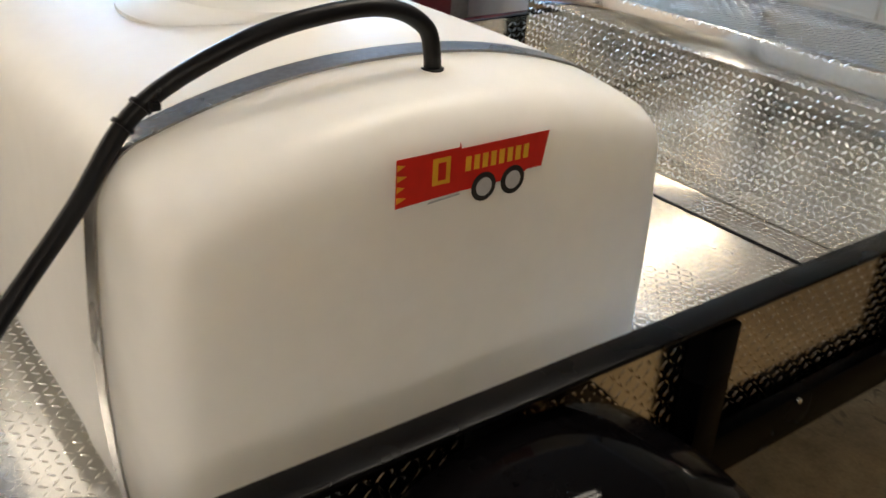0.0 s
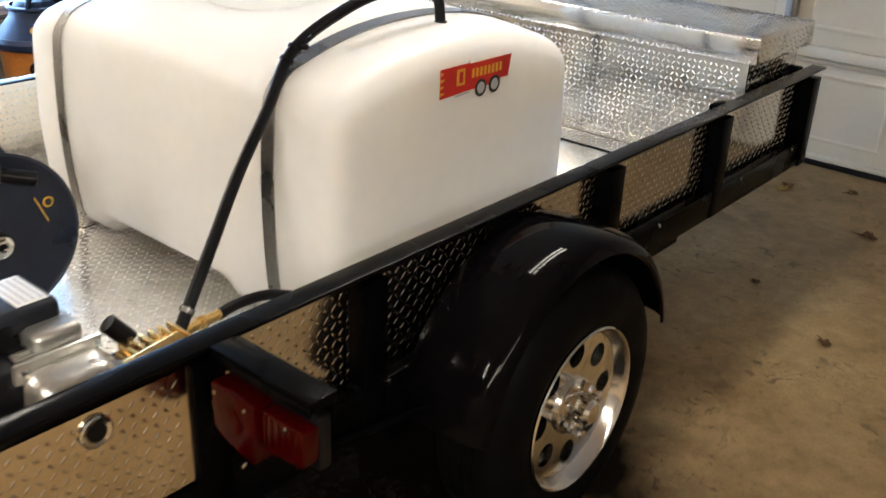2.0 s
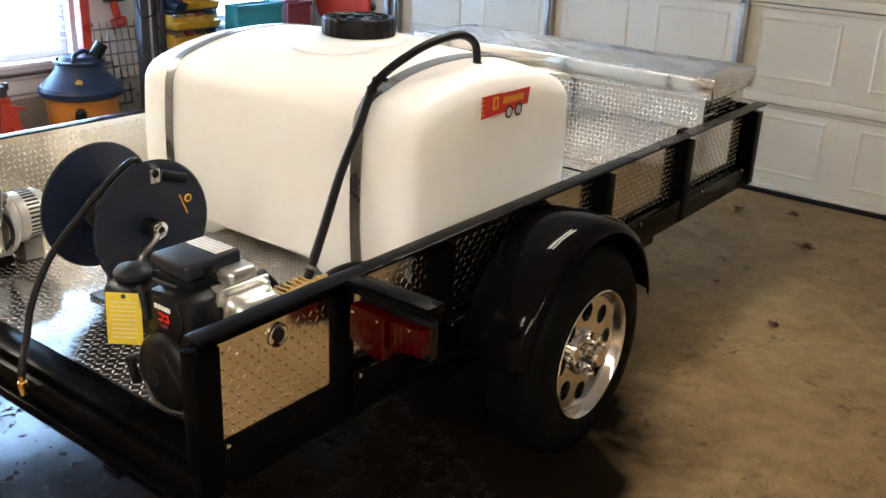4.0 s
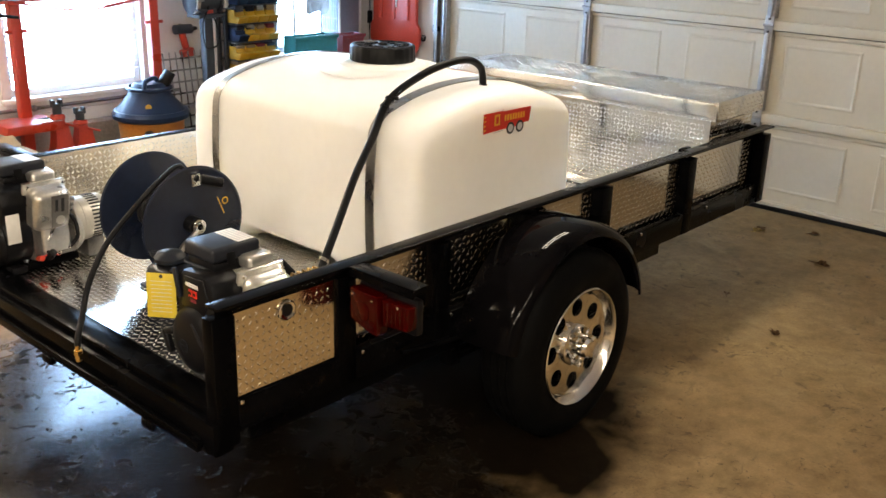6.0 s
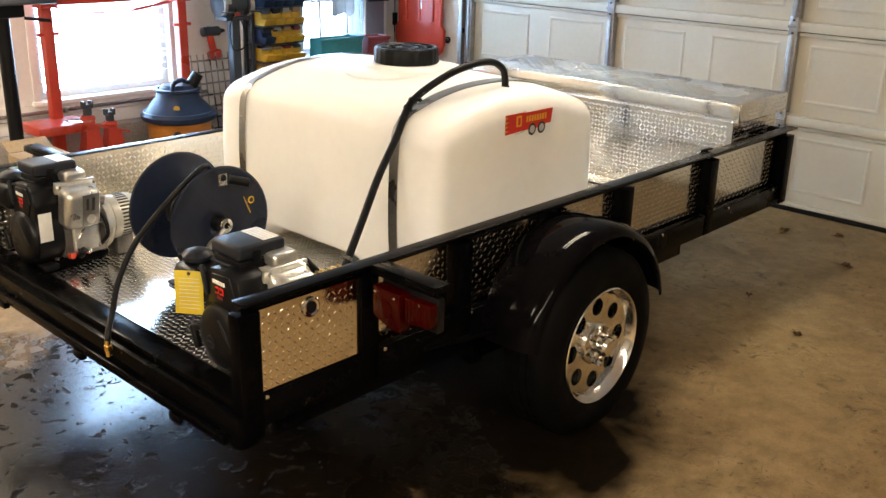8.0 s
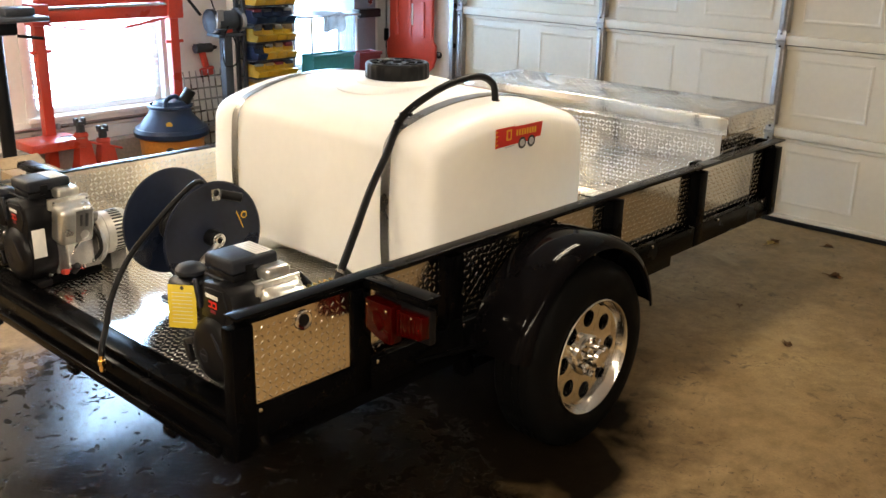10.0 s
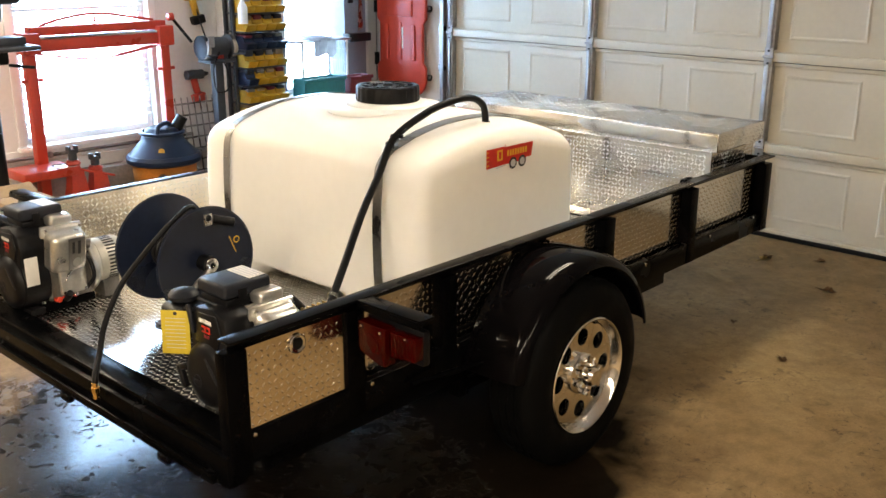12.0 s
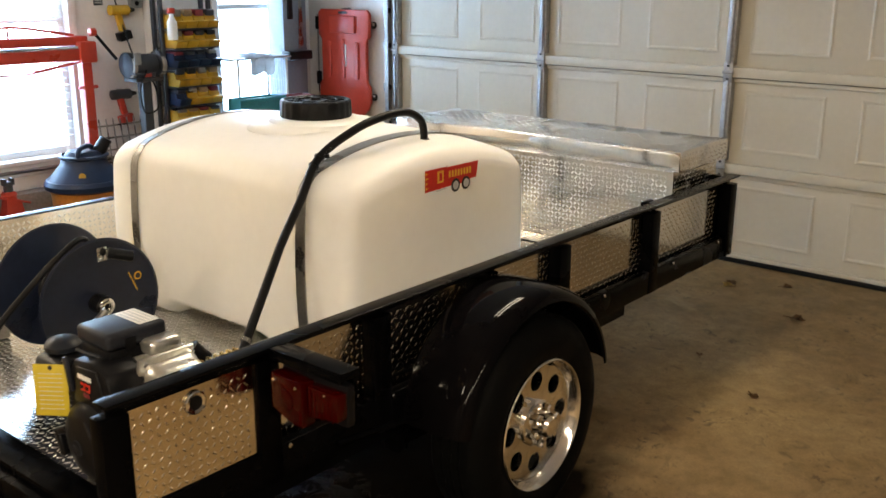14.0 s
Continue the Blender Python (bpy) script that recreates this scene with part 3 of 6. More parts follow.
def side_frame(side):
    """One side of the trailer. side: 0 is the near one at y = 0, 1 the far one."""
    def Y(y):
        return y if side == 0 else WID - y

    def bx(x0, x1, y0, y1, z0, z1, bev):
        a, b = sorted((Y(y0), Y(y1)))
        return box(x0, x1, a, b, z0, z1, bev)
    top = part("top_rail", bx(RX0 - 0.015, RX1, -0.02, 0.035, RAIL - 0.009, RAIL, 0.002), M_RAIL, trailer)
    part("rail_web", bx(RX0 + 0.012, RX1 - 0.004, 0.0285, 0.0345, RAIL - 0.04, RAIL - 0.0095, 0.001), M_RAIL, top)
    rail = part("lower_rail", bx(RX0 - 0.02, RX1 - 0.06, -0.002, 0.03, 0.462, 0.562, 0.004), M_BLACK, trailer)
    part("rail_flange", bx(RX0 - 0.02, RX1 - 0.06, 0.03, 0.075, 0.462, 0.472, 0.002), M_BLACK, rail)
    for x in (-0.035, 0.400, 0.826, 1.31, 1.797, 2.497, 3.258):
        lo = 0.43 if x < 0 else 0.462
        part("post", bx(x - 0.036, x + 0.036, -0.004 if x < 3 else -0.012, 0.045 if side == 0 else 0.0345, lo, RAIL - 0.039, 0.003), M_BLACK, trailer)
    if side == 0:
        rear_panel = part("side_panel", box(0.0, 0.40, 0.008, 0.046, 0.5635, RAIL - 0.041), M_SIDE, trailer, "bright tread plate side panel")
        tread_part(rear_panel, (0.004, 0.0079, 0.565), (1, 0, 0), (0, 0, 1), 0.36, 0.243, high=0.0012, mat=M_SIDE)
    panel = part("side_panel", bx(0.0, RX1 - 0.1, 0.047 if side == 0 else 0.0352, 0.050 if side == 0 else 0.0385, DECK + 0.002, RAIL - (0.04 if side == 0 else 0.003), 0.0), M_ALU if side == 0 else M_SIDE, trailer, "bright tread plate side panel")
    if side == 0:
        tread_part(panel, (RX1 - 0.1, 0.0501, DECK + 0.005), (-1, 0, 0), (0, 0, 1), RX1 - 0.1, 0.285)
        tread_part(panel, (0.44, 0.0469, DECK + 0.005), (1, 0, 0), (0, 0, 1), RX1 - 0.54, 0.285, high=0.0012, mat=M_SIDE)
    else:
        tread_part(panel, (0.0, Y(0.0386), DECK + 0.005), (1, 0, 0), (0, 0, 1), RX1 - 0.1, 0.325)
    for x in (0.01, 0.46, 0.866, 2.09, 2.676, 3.14):
        part("bolt", rod((x, Y(-0.008), 0.551), (x, Y(-0.001), 0.551), 0.007, seg=8), M_CHROME, trailer, "small bright bolt head")
    # underframe
    part("frame_channel", bx(0.1, 2.42, 0.08, 0.13, 0.36, 0.461, 0.004), M_BLACK, trailer)


side_frame(0)
side_frame(1)

part("post_tab", box(2.455, 2.535, 0.0355, 0.058, 0.80, 0.857, 0.004), M_BLACK, trailer)

rear = part("rear_beam", box(-0.085, -0.02, -0.002, WID + 0.002, 0.415, 0.51, 0.004), M_BLACK, trailer)
part("rear_lip", box(-0.06, 0.03, 0.05, WID - 0.05, 0.511, 0.535, 0.004), M_BLACK, rear)
part("rear_step", box(-0.105, -0.086, 0.05, WID - 0.05, 0.42, 0.45, 0.003), M_BLACK, rear)
for y in (0.3, 0.9, 1.5):
    part("hinge_lug", box(-0.11, -0.086, y - 0.03, y + 0.03, 0.392, 0.42, 0.006), M_BLACK, rear)
part("front_beam", box(RX1 - 0.09, RX1 - 0.05, 0.05, WID - 0.05, 0.462, RAIL - 0.002, 0.004), M_BLACK, trailer)
for x in (0.5, 1.0, 1.8, 2.4, 2.9):
    part("crossmember", box(x - 0.03, x + 0.03, 0.131, WID - 0.131, 0.44, DECK - 0.011, 0.003), M_BLACK, trailer)
deck = part("deck", box(0.03, RX1 - 0.091, 0.052, WID - 0.052, DECK - 0.01, DECK), M_DECK, trailer, "polished tread plate deck sheet")
tread_part(deck, (0.032, 0.055, DECK), (1, 0, 0), (0, 1, 0), 2.66, WID - 0.11, high=0.0014)
front_sheet = part("front_deck", box(2.687, RX1 - 0.092, 0.054, WID - 0.054, DECK + 0.0005, DECK + 0.005, 0.0005), M_DECK, trailer, "overlapping tread plate sheet")
tread_part(front_sheet, (2.69, 0.057, DECK + 0.005), (1, 0, 0), (0, 1, 0), 0.13, WID - 0.114, high=0.0014)
# shadow line of the upper sheet's edge, put in as a black strip
part("edge_shade", box(2.6855, 2.6868, 0.054, WID - 0.054, DECK + 0.0005, DECK + 0.0048), M_HOSE, trailer, "black strip for the shade on the upper sheet's rear edge")
part("axle", rod((WCX, 0.02, WCZ), (WCX, WID - 0.02, WCZ), 0.032), M_BLACK, trailer)
for y in (0.105, WID - 0.105):
    part("spring_hanger", box(WCX - 0.34, WCX + 0.34, y - 0.022, y + 0.022, 0.30, 0.33, 0.008), M_BLACK, trailer)
    for x in (WCX - 0.33, WCX + 0.33):
        part("hanger", box(x - 0.025, x + 0.025, y - 0.03, y + 0.03, 0.29, 0.36, 0.004), M_BLACK, trailer)


def tyre_mesh():
    R, w = TYRE, 0.205
    prof = [(-w / 2 + 0.012, 0.208), (-w / 2 + 0.002, 0.226), (-w / 2 - 0.008, 0.264), (-w / 2 - 0.004, 0.30), (-w / 2 + 0.012, 0.335), (-w / 2 + 0.03, R - 0.006)]
    for c in (-0.05, -0.017, 0.017, 0.05):
        prof += [(c - 0.012, R), (c + 0.012, R), (c + 0.0135, R - 0.008), (c + 0.0195, R - 0.008)]
    prof = prof[:-2] + [(-h, r) for h, r in prof[5::-1]]
    bm = lathe(prof, 72)
    # cross cuts in the tread blocks
    for v in bm.verts:
        r = math.hypot(v.co.x, v.co.y)
        if r > R - 0.002:
            k = int(round(math.atan2(v.co.y, v.co.x) / (2 * math.pi / 72))) % 3
            if k == 0:
                v.co.x *= (R - 0.007) / r
                v.co.y *= (R - 0.007) / r
    return bm


def rim_face(r_in, r_out, r_hole, r_at, n=8, seg=16, depth=0.016):
    """A wheel disc with n round holes through it, from r_in to r_out, in the x-y plane."""
    bm = bmesh.new()
    for k in range(n):
        a0 = 2 * math.pi * k / n
        half = math.pi / n
        c = Vector((r_at * math.cos(a0), r_at * math.sin(a0), 0))
        hole, edge = [], []
        for q in range(seg):
            b = 2 * math.pi * q / seg
            d = Vector((math.cos(a0 + b), math.sin(a0 + b), 0))
            hole.append(c + r_hole * d)
            # push out along d to the border of the sector
            s = r_hole
            while s < 0.3:
                p = c + s * d
                rr, aa = p.length, math.atan2(p.y, p.x) - a0
                aa = (aa + math.pi) % (2 * math.pi) - math.pi
                if rr >= r_out or rr <= r_in or abs(aa) >= half:
                    break
                s += 0.001
            edge.append(c + s * d)
        for z, flip in ((0, False), (-depth, True)):
            hv = [bm.verts.new(p + Vector((0, 0, z))) for p in hole]
            ev = [bm.verts.new(p + Vector((0, 0, z))) for p in edge]
            for q in range(seg):
                f = (hv[q], ev[q], ev[(q + 1) % seg], hv[(q + 1) % seg])
                bm.faces.new(f[::-1] if flip else f)
        t = [bm.verts.new(p + Vector((0, 0, 0.0))) for p in hole]
        b = [bm.verts.new(p + Vector((0, 0, -depth))) for p in hole]
        for q in range(seg):
            bm.faces.new((t[q], t[(q + 1) % seg], b[(q + 1) % seg], b[q]))
    bmesh.ops.remove_doubles(bm, verts=bm.verts, dist=0.0003)
    bmesh.ops.recalc_face_normals(bm, faces=bm.faces)
    return bm


def wheel(m, parent):
    """A wheel whose outer face looks along local +z; m puts it in place."""
    w = new("wheel")
    w.parent = parent
    w.empty_display_size = 0.05
    ORIGIN[w.name] = ORIGIN[parent.name]

    def p(name, bm, mat, label=""):
        if name != "tyre":
            bmesh.ops.scale(bm, vec=(1.05, 1.05, 1.0), verts=bm.verts)
        if name in ("hub_ring", "hub_cap", "lug_nut"):
            bmesh.ops.translate(bm, vec=(0, 0, 0.014), verts=bm.verts)
        return part(name, turned(bm, m), mat, w, label)
    p("tyre", tyre_mesh(), M_RUBBER, "black radial trailer tyre")
    barrel = [(0.096, 0.206), (0.104, 0.211), (0.108, 0.207), (0.104, 0.202), (0.09, 0.197), (0.082, 0.193), (0.068, 0.188), (0.064, 0.182), (0.02, 0.176), (-0.09, 0.166), (-0.1, 0.205)]
    p("rim", lathe(barrel, 64), M_RIM, "polished aluminium rim")
    face = rim_face(0.060, 0.186, 0.0315, 0.137)
    bmesh.ops.translate(face, vec=(0, 0, 0.070), verts=face.verts)
    p("rim_face", face, M_RIM, "polished wheel disc with eight round holes")
    p("brake_drum", lathe([(0.0, 0), (0.0, 0.14), (-0.05, 0.14), (-0.05, 0)], 32), M_BLACK)
    p("hub_ring", lathe([(0.05, 0.074), (0.064, 0.074), (0.069, 0.066), (0.069, 0)], 32), M_RIM)
    p("hub_cap", lathe([(0.06, 0.036), (0.110, 0.034), (0.120, 0.026), (0.123, 0.0)], 28), M_CHROME, "chrome hub cap")
    for k in range(6):
        a = 2 * math.pi * (k + 0.25) / 6
        bm = lathe([(0.06, 0.0135), (0.096, 0.0135), (0.106, 0.009), (0.108, 0.0)], 8)
        bmesh.ops.translate(bm, vec=(0.057 * math.cos(a), 0.057 * math.sin(a), 0), verts=bm.verts)
        p("lug_nut", bm, M_CHROME, "chrome lug nut")


wheel(pose(WCX, -0.137, WCZ, 90, 0, 0), trailer)
wheel(pose(WCX, WID + 0.137, WCZ, -90, 0, 0), trailer)


def fender(side):
    """A round mudguard with a rolled outer edge."""
    prof = [(-0.004, 0.436), (-0.06, 0.440), (-0.12, 0.440), (-0.165, 0.438), (-0.197, 0.433), (-0.220, 0.424), (-0.234, 0.410), (-0.239, 0.394)]
    bm = bmesh.new()
    rings = []
    n = 40
    for k in range(n + 1):
        a = radians(11 + 158 * k / n)
        ring = []
        for y, r in prof + [(y2 + (0.006 if y2 < -0.1 else 0.0), r2 - 0.005) for y2, r2 in prof[::-1]]:
            yy = y if side == 0 else WID - y
            ring.append(bm.verts.new((WCX + r * math.cos(a), yy, WCZ + 0.017 + r * math.sin(a))))
        rings.append(ring)
    m = len(rings[0])
    for a, b in zip(rings, rings[1:]):
        for q in range(m):
            bm.faces.new((a[q], a[(q + 1) % m], b[(q + 1) % m], b[q]))
    bm.faces.new(rings[0])
    bm.faces.new(rings[-1][::-1])
    bmesh.ops.recalc_face_normals(bm, faces=bm.faces)
    return part("fender", bm, M_FENDER, trailer, "glossy black round steel mudguard", smooth=50)


fender(0)
fender(1)
# brace that carries the mudguard
part("fender_brace", rod((0.62, -0.02, 0.50), (1.0, -0.10, 0.50), 0.010), M_BLACK, trailer)


def tail_light(side, dx):
    """A combination lamp hung under a bracket arm: a rounded stop lens and a ribbed side lens."""
    flip = Matrix.Translation((dx, 0, 0)) if side == 0 else Matrix(((1, 0, 0, dx), (0, -1, 0, WID), (0, 0, 1, 0), (0, 0, 0, 1)))

    def piece(name, bm, mat, parent, label=""):
        turned(bm, flip)
        bmesh.ops.recalc_face_normals(bm, faces=bm.faces)
        return part(name, bm, mat, parent, label)
    br = piece("light_bracket", box(0.392, 0.452, -0.278, -0.0195, 0.846, 0.852, 0.001), M_BLACK, trailer)
    piece("bracket_lip", box(0.388, 0.394, -0.278, -0.0195, 0.826, 0.8455, 0.001), M_BLACK, br)
    piece("bracket_end", box(0.395, 0.452, -0.278, -0.273, 0.832, 0.8455, 0.001), M_BLACK, br)
    piece("bracket_plate", box(0.4465, 0.452, -0.272, -0.0195, 0.79, 0.8455, 0.001), M_BLACK, br)
    lamp = piece("tail_light", box(0.416, 0.446, -0.270, -0.036, 0.70, 0.81, 0.008), M_PLASTIC, trailer, "black housing of the tail light")

    def lens(outline, x0, x1, label):
        bm = prism(outline, x1 - x0, 0.006)
        bm = turned(bm, Matrix(((0, 1, 0, x0), (1, 0, 0, 0), (0, 0, 1, 0), (0, 0, 0, 1))))
        bmesh.ops.recalc_face_normals(bm, faces=bm.faces)
        return piece("lens", bm, M_RED_LENS, lamp, label)
    low = [(-0.048 - 0.112 * k / 8, 0.712 - 0.030 * math.sin(math.pi * 0.55 * k / 8)) for k in range(9)]
    lens(low + [(-0.160, 0.800), (-0.048, 0.806)], 0.368, 0.4155, "dark red rounded brake light lens")
    lens([(-0.164, 0.712), (-0.272, 0.728), (-0.272, 0.798), (-0.164, 0.796)], 0.380, 0.4155, "dark red side lens with ribs")
    for k in range(6):
        y = -0.178 - 0.016 * k
        piece("lens_rib", box(0.3775, 0.3805, y - 0.003, y + 0.003, 0.726, 0.792, 0.001), M_RED_LENS, lamp)
    piece("reflector", turned(lathe([(0, 0.03), (0.003, 0.03), (0.006, 0.022), (0.006, 0)], 24), pose(0.3675, -0.10, 0.745, 0, -90, 0)), M_RED_LENS, lamp, "round ribbed reflector in the lens")
    for y, z in ((-0.06, 0.788), (-0.14, 0.786), (-0.23, 0.788)):
        piece("screw", rod((0.3775 if y < -0.2 else 0.366, y, z), (0.382, y, z), 0.0045, seg=8), M_CHROME, lamp)
    piece("lamp_wire", hose([(0.44, -0.10, 0.70), (0.45, -0.08, 0.66), (0.46, -0.03, 0.63), (0.47, 0.02, 0.60)], 0.004, 6, 4), M_HOSE, lamp)


tail_light(0, 0.0)
tail_light(1, -0.1)

# grommet hole in the rear side panel
part("grommet", turned(lathe([(0, 0.026), (0.004, 0.03), (0.006, 0.026), (0.004, 0.019), (0, 0.019)], 24), pose(0.18, 0.0055, 0.772, 90, 0, 0)), M_CHROME, trailer, "bright ring of a drain hole")
part("grommet_hole", turned(lathe([(0.002, 0), (0.002, 0.0185), (0.0, 0.0185)], 20), pose(0.18, 0.0045, 0.772, 90, 0, 0)), M_PLASTIC, trailer)


# ---------- the tank ----------
TCX, TCY, THX, THY, TZ0, TZ1 = 1.362, 0.853, 0.457, 0.650, DECK + 0.003, 1.108


def tank_skin(px, py, pz, grow=0.0):
    """The tank's surface for a point of the cube -1..1: rounded block, arched top, bowed sides, a relief in the foot."""
    r = 0.055
    half = Vector((THX, THY, (TZ1 - TZ0) / 2))
    q = Vector((px * half.x, py * half.y, pz * half.z))
    inner = Vector([max(-h + r, min(h - r, c)) for h, c in zip(half, q)])
    n = q - inner
    n = n.normalized() if n.length > 1e-9 else Vector((0, 0, 0))
    p = inner + n * (r + grow)
    fx, fy, fz = p.x / half.x, p.y / half.y, p.z / half.z
    up = max(0.0, (fz + 0.2) / 1.2)
    p.z += up * (0.088 * (1 - min(1, abs(fx)) ** 2.2) + 0.042 * (1 - min(1, abs(fy)) ** 4))
    p.x *= 1 + 0.055 * (1 - fz * fz) * (1 - 0.3 * fy * fy)
    p.y *= 1 + 0.004 * (1 - fz * fz)
    if fz < -0.75 and fx < -0.5 and -0.40 < fy < 0.52:
        s = min(1, (fy + 0.40) / 0.08, (0.52 - fy) / 0.08) * min(1, (-0.75 - fz) / 0.12)
        p.z += 0.03 * s * (1 if fz < -0.9 else 0.3)
        p.x += 0.04 * s
    return p + Vector((TCX, TCY, (TZ0 + TZ1) / 2))


def tank_body():
    bm = bmesh.new()
    bmesh.ops.create_cube(bm, size=2)
    bmesh.ops.subdivide_edges(bm, edges=bm.edges[:], cuts=47, use_grid_fill=True)
    for v in bm.verts:
        # crowd the rows towards the rounded edges
        c = [math.copysign(1 - (1 - abs(t)) ** 1.35, t) for t in v.co]
        v.co = tank_skin(*c)
    bmesh.ops.recalc_face_normals(bm, faces=bm.faces)
    return bm


tank = thing("water_tank", "white polyethylene water tank with a black lid, strapped to the deck", "water tank", (TCX, TCY, DECK))
part("tank_body", tank_body(), M_POLY, tank, "white translucent plastic tank body", smooth=60)


def strap(fy):
    """A steel band over the tank at the cross height fy of -1..1."""
    path = [(-1, t) for t in np.linspace(-0.9, 0.93, 30)] + [(t, 1) for t in np.linspace(-0.93, 0.93, 44)] + [(1, t) for t in np.linspace(0.93, -0.9, 30)]
    bm = bmesh.new()
    rows = []
    for fx, fz in path:
        row = []
        for g in (0.0008, 0.004):
            for dy in (-0.021, 0.021):
                row.append(bm.verts.new(tank_skin(fx, fy + dy / THY, fz, g)))
        rows.append(row)
    for a, b in zip(rows, rows[1:]):
        for i, j in ((0, 1), (1, 3), (3, 2), (2, 0)):
            bm.faces.new((a[i], a[j], b[j], b[i]))
    bmesh.ops.recalc_face_normals(bm, faces=bm.faces)
    s = part("strap", bm, M_STEEL, tank, "flat stainless steel hold-down strap", smooth=50)
    y = TCY + fy * THY
    for sx in (-1, 1):
        x = TCX + sx * (THX - 0.004)
        part("strap_anchor", box(x - 0.02, x + 0.02, y - 0.028, y + 0.028, DECK + 0.001, DECK + 0.016, 0.003), M_CHROME, s)
        part("strap_bolt", rod((x + sx * 0.012, y, DECK + 0.01), (x - sx * 0.004, y, DECK + 0.085), 0.006, seg=10), M_CHROME, s)


strap(-0.685)
strap(0.715)
LIDC = Vector((1.376, 0.846))
top = tank_skin(0, 0, 1).z + 0.004
part("neck_step", turned(lathe([(-0.06, 0.28), (-0.022, 0.262), (-0.008, 0.235), (-0.006, 0.19), (-0.003, 0.175), (0.008, 0.165), (0.012, 0.15), (0.012, 0.0)], 64), pose(LIDC.x, LIDC.y, top)), M_POLY, tank, "moulded step round the filler neck")


def tank_lid():
    z = top + 0.012
    r = 0.130
    bm = lathe([(0.0, 0), (0.0, r), (0.004, r + 0.003), (0.056, r + 0.002), (0.063, r - 0.004), (0.064, r - 0.014), (0.057, r - 0.02), (0.055, 0.05), (0.06, 0.045), (0.06, 0.0)], 96)
    for v in bm.verts:
        rr = math.hypot(v.co.x, v.co.y)
        if rr > r - 0.002 and 0.003 < v.co.z < 0.057:
            k = int(round(math.atan2(v.co.y, v.co.x) / (2 * math.pi / 96)))
            if k % 4 == 0:
                v.co.x *= 1 - 0.004 / rr
                v.co.y *= 1 - 0.004 / rr
    lid = part("lid", turned(bm, pose(LIDC.x, LIDC.y, z)), M_PLASTIC, tank, "black screw lid with ribs")
    for k in range(8):
        a = 45 * k + 10
        part("lid_rib", turned(box(0.045, 0.106, -0.004, 0.004, 0.055, 0.063, 0.002), pose(LIDC.x, LIDC.y, z, 0, 0, a)), M_PLASTIC, lid)
    part("lid_ring", turned(lathe([(0.055, 0.074), (0.062, 0.076), (0.062, 0.082), (0.055, 0.084)], 48), pose(LIDC.x, LIDC.y, z)), M_PLASTIC, lid)
    part("vent", turned(lathe([(0.06, 0.02), (0.07, 0.018), (0.072, 0.0)], 20), pose(LIDC.x, LIDC.y, z)), M_PLASTIC, lid)


tank_lid()


def decal():
    """The red sticker of the builder on the tank's end: a plain red trailer shape with yellow bars for its lettering."""
    y = tank_skin(0, -1, 0.75).y - 0.0015
    x0, x1, z1 = 1.247, 1.527, 1.155
    w = x1 - x0

    def flat(outline, depth, mat, parent, label=""):
        bm = prism([(x0 + a * w, z1 + b * w) for a, b in outline], 0.0008)
        bmesh.ops.translate(bm, vec=(0, y - depth, 0), verts=bm.verts)
        return part("decal" if parent is tank else "decal_mark", bm, mat, parent, label, smooth=0)
    d = flat([(0, -0.025), (0.385, -0.025), (0.39, 0.0), (0.4, -0.035), (1, -0.035), (0.965, -0.235), (0.86, -0.235), (0.8, -0.27), (0.4, -0.27), (0.0, -0.285)], 0.001, M_LRED, tank, "red trailer-shaped sticker with yellow bars")

    def circle(cx, cz, r, n=20):
        return [(cx + r * math.cos(2 * math.pi * k / n), cz + r * math.sin(2 * math.pi * k / n)) for k in range(n)]
    for cx in (0.56, 0.76):
        flat(circle(cx, -0.275, 0.082), 0.002, M_LBLK, d)
        flat(circle(cx, -0.275, 0.052), 0.003, M_LGRY, d)
    # the initial letter and the rest of the name, as plain bars
    flat([(0.22, -0.06), (0.33, -0.06), (0.33, -0.205), (0.22, -0.205)], 0.002, M_LYEL, d)
    flat([(0.252, -0.085), (0.3, -0.085), (0.3, -0.18), (0.252, -0.18)], 0.003, M_LRED, d)
    for k in range(8):
        a = 0.43 + 0.056 * k
        flat([(a, -0.085), (a + 0.034, -0.085), (a + 0.034, -0.165), (a, -0.165)], 0.002, M_LYEL, d)
    for k in range(4):
        b = -0.05 - 0.058 * k
        flat([(0.004, b), (0.05 + 0.012 * (k % 2), b - 0.012), (0.004, b - 0.034)], 0.002, M_LYEL, d)
    flat([(0.2, -0.29), (0.4, -0.278), (0.4, -0.287), (0.2, -0.3)], 0.002, M_LGRY, d)


decal()


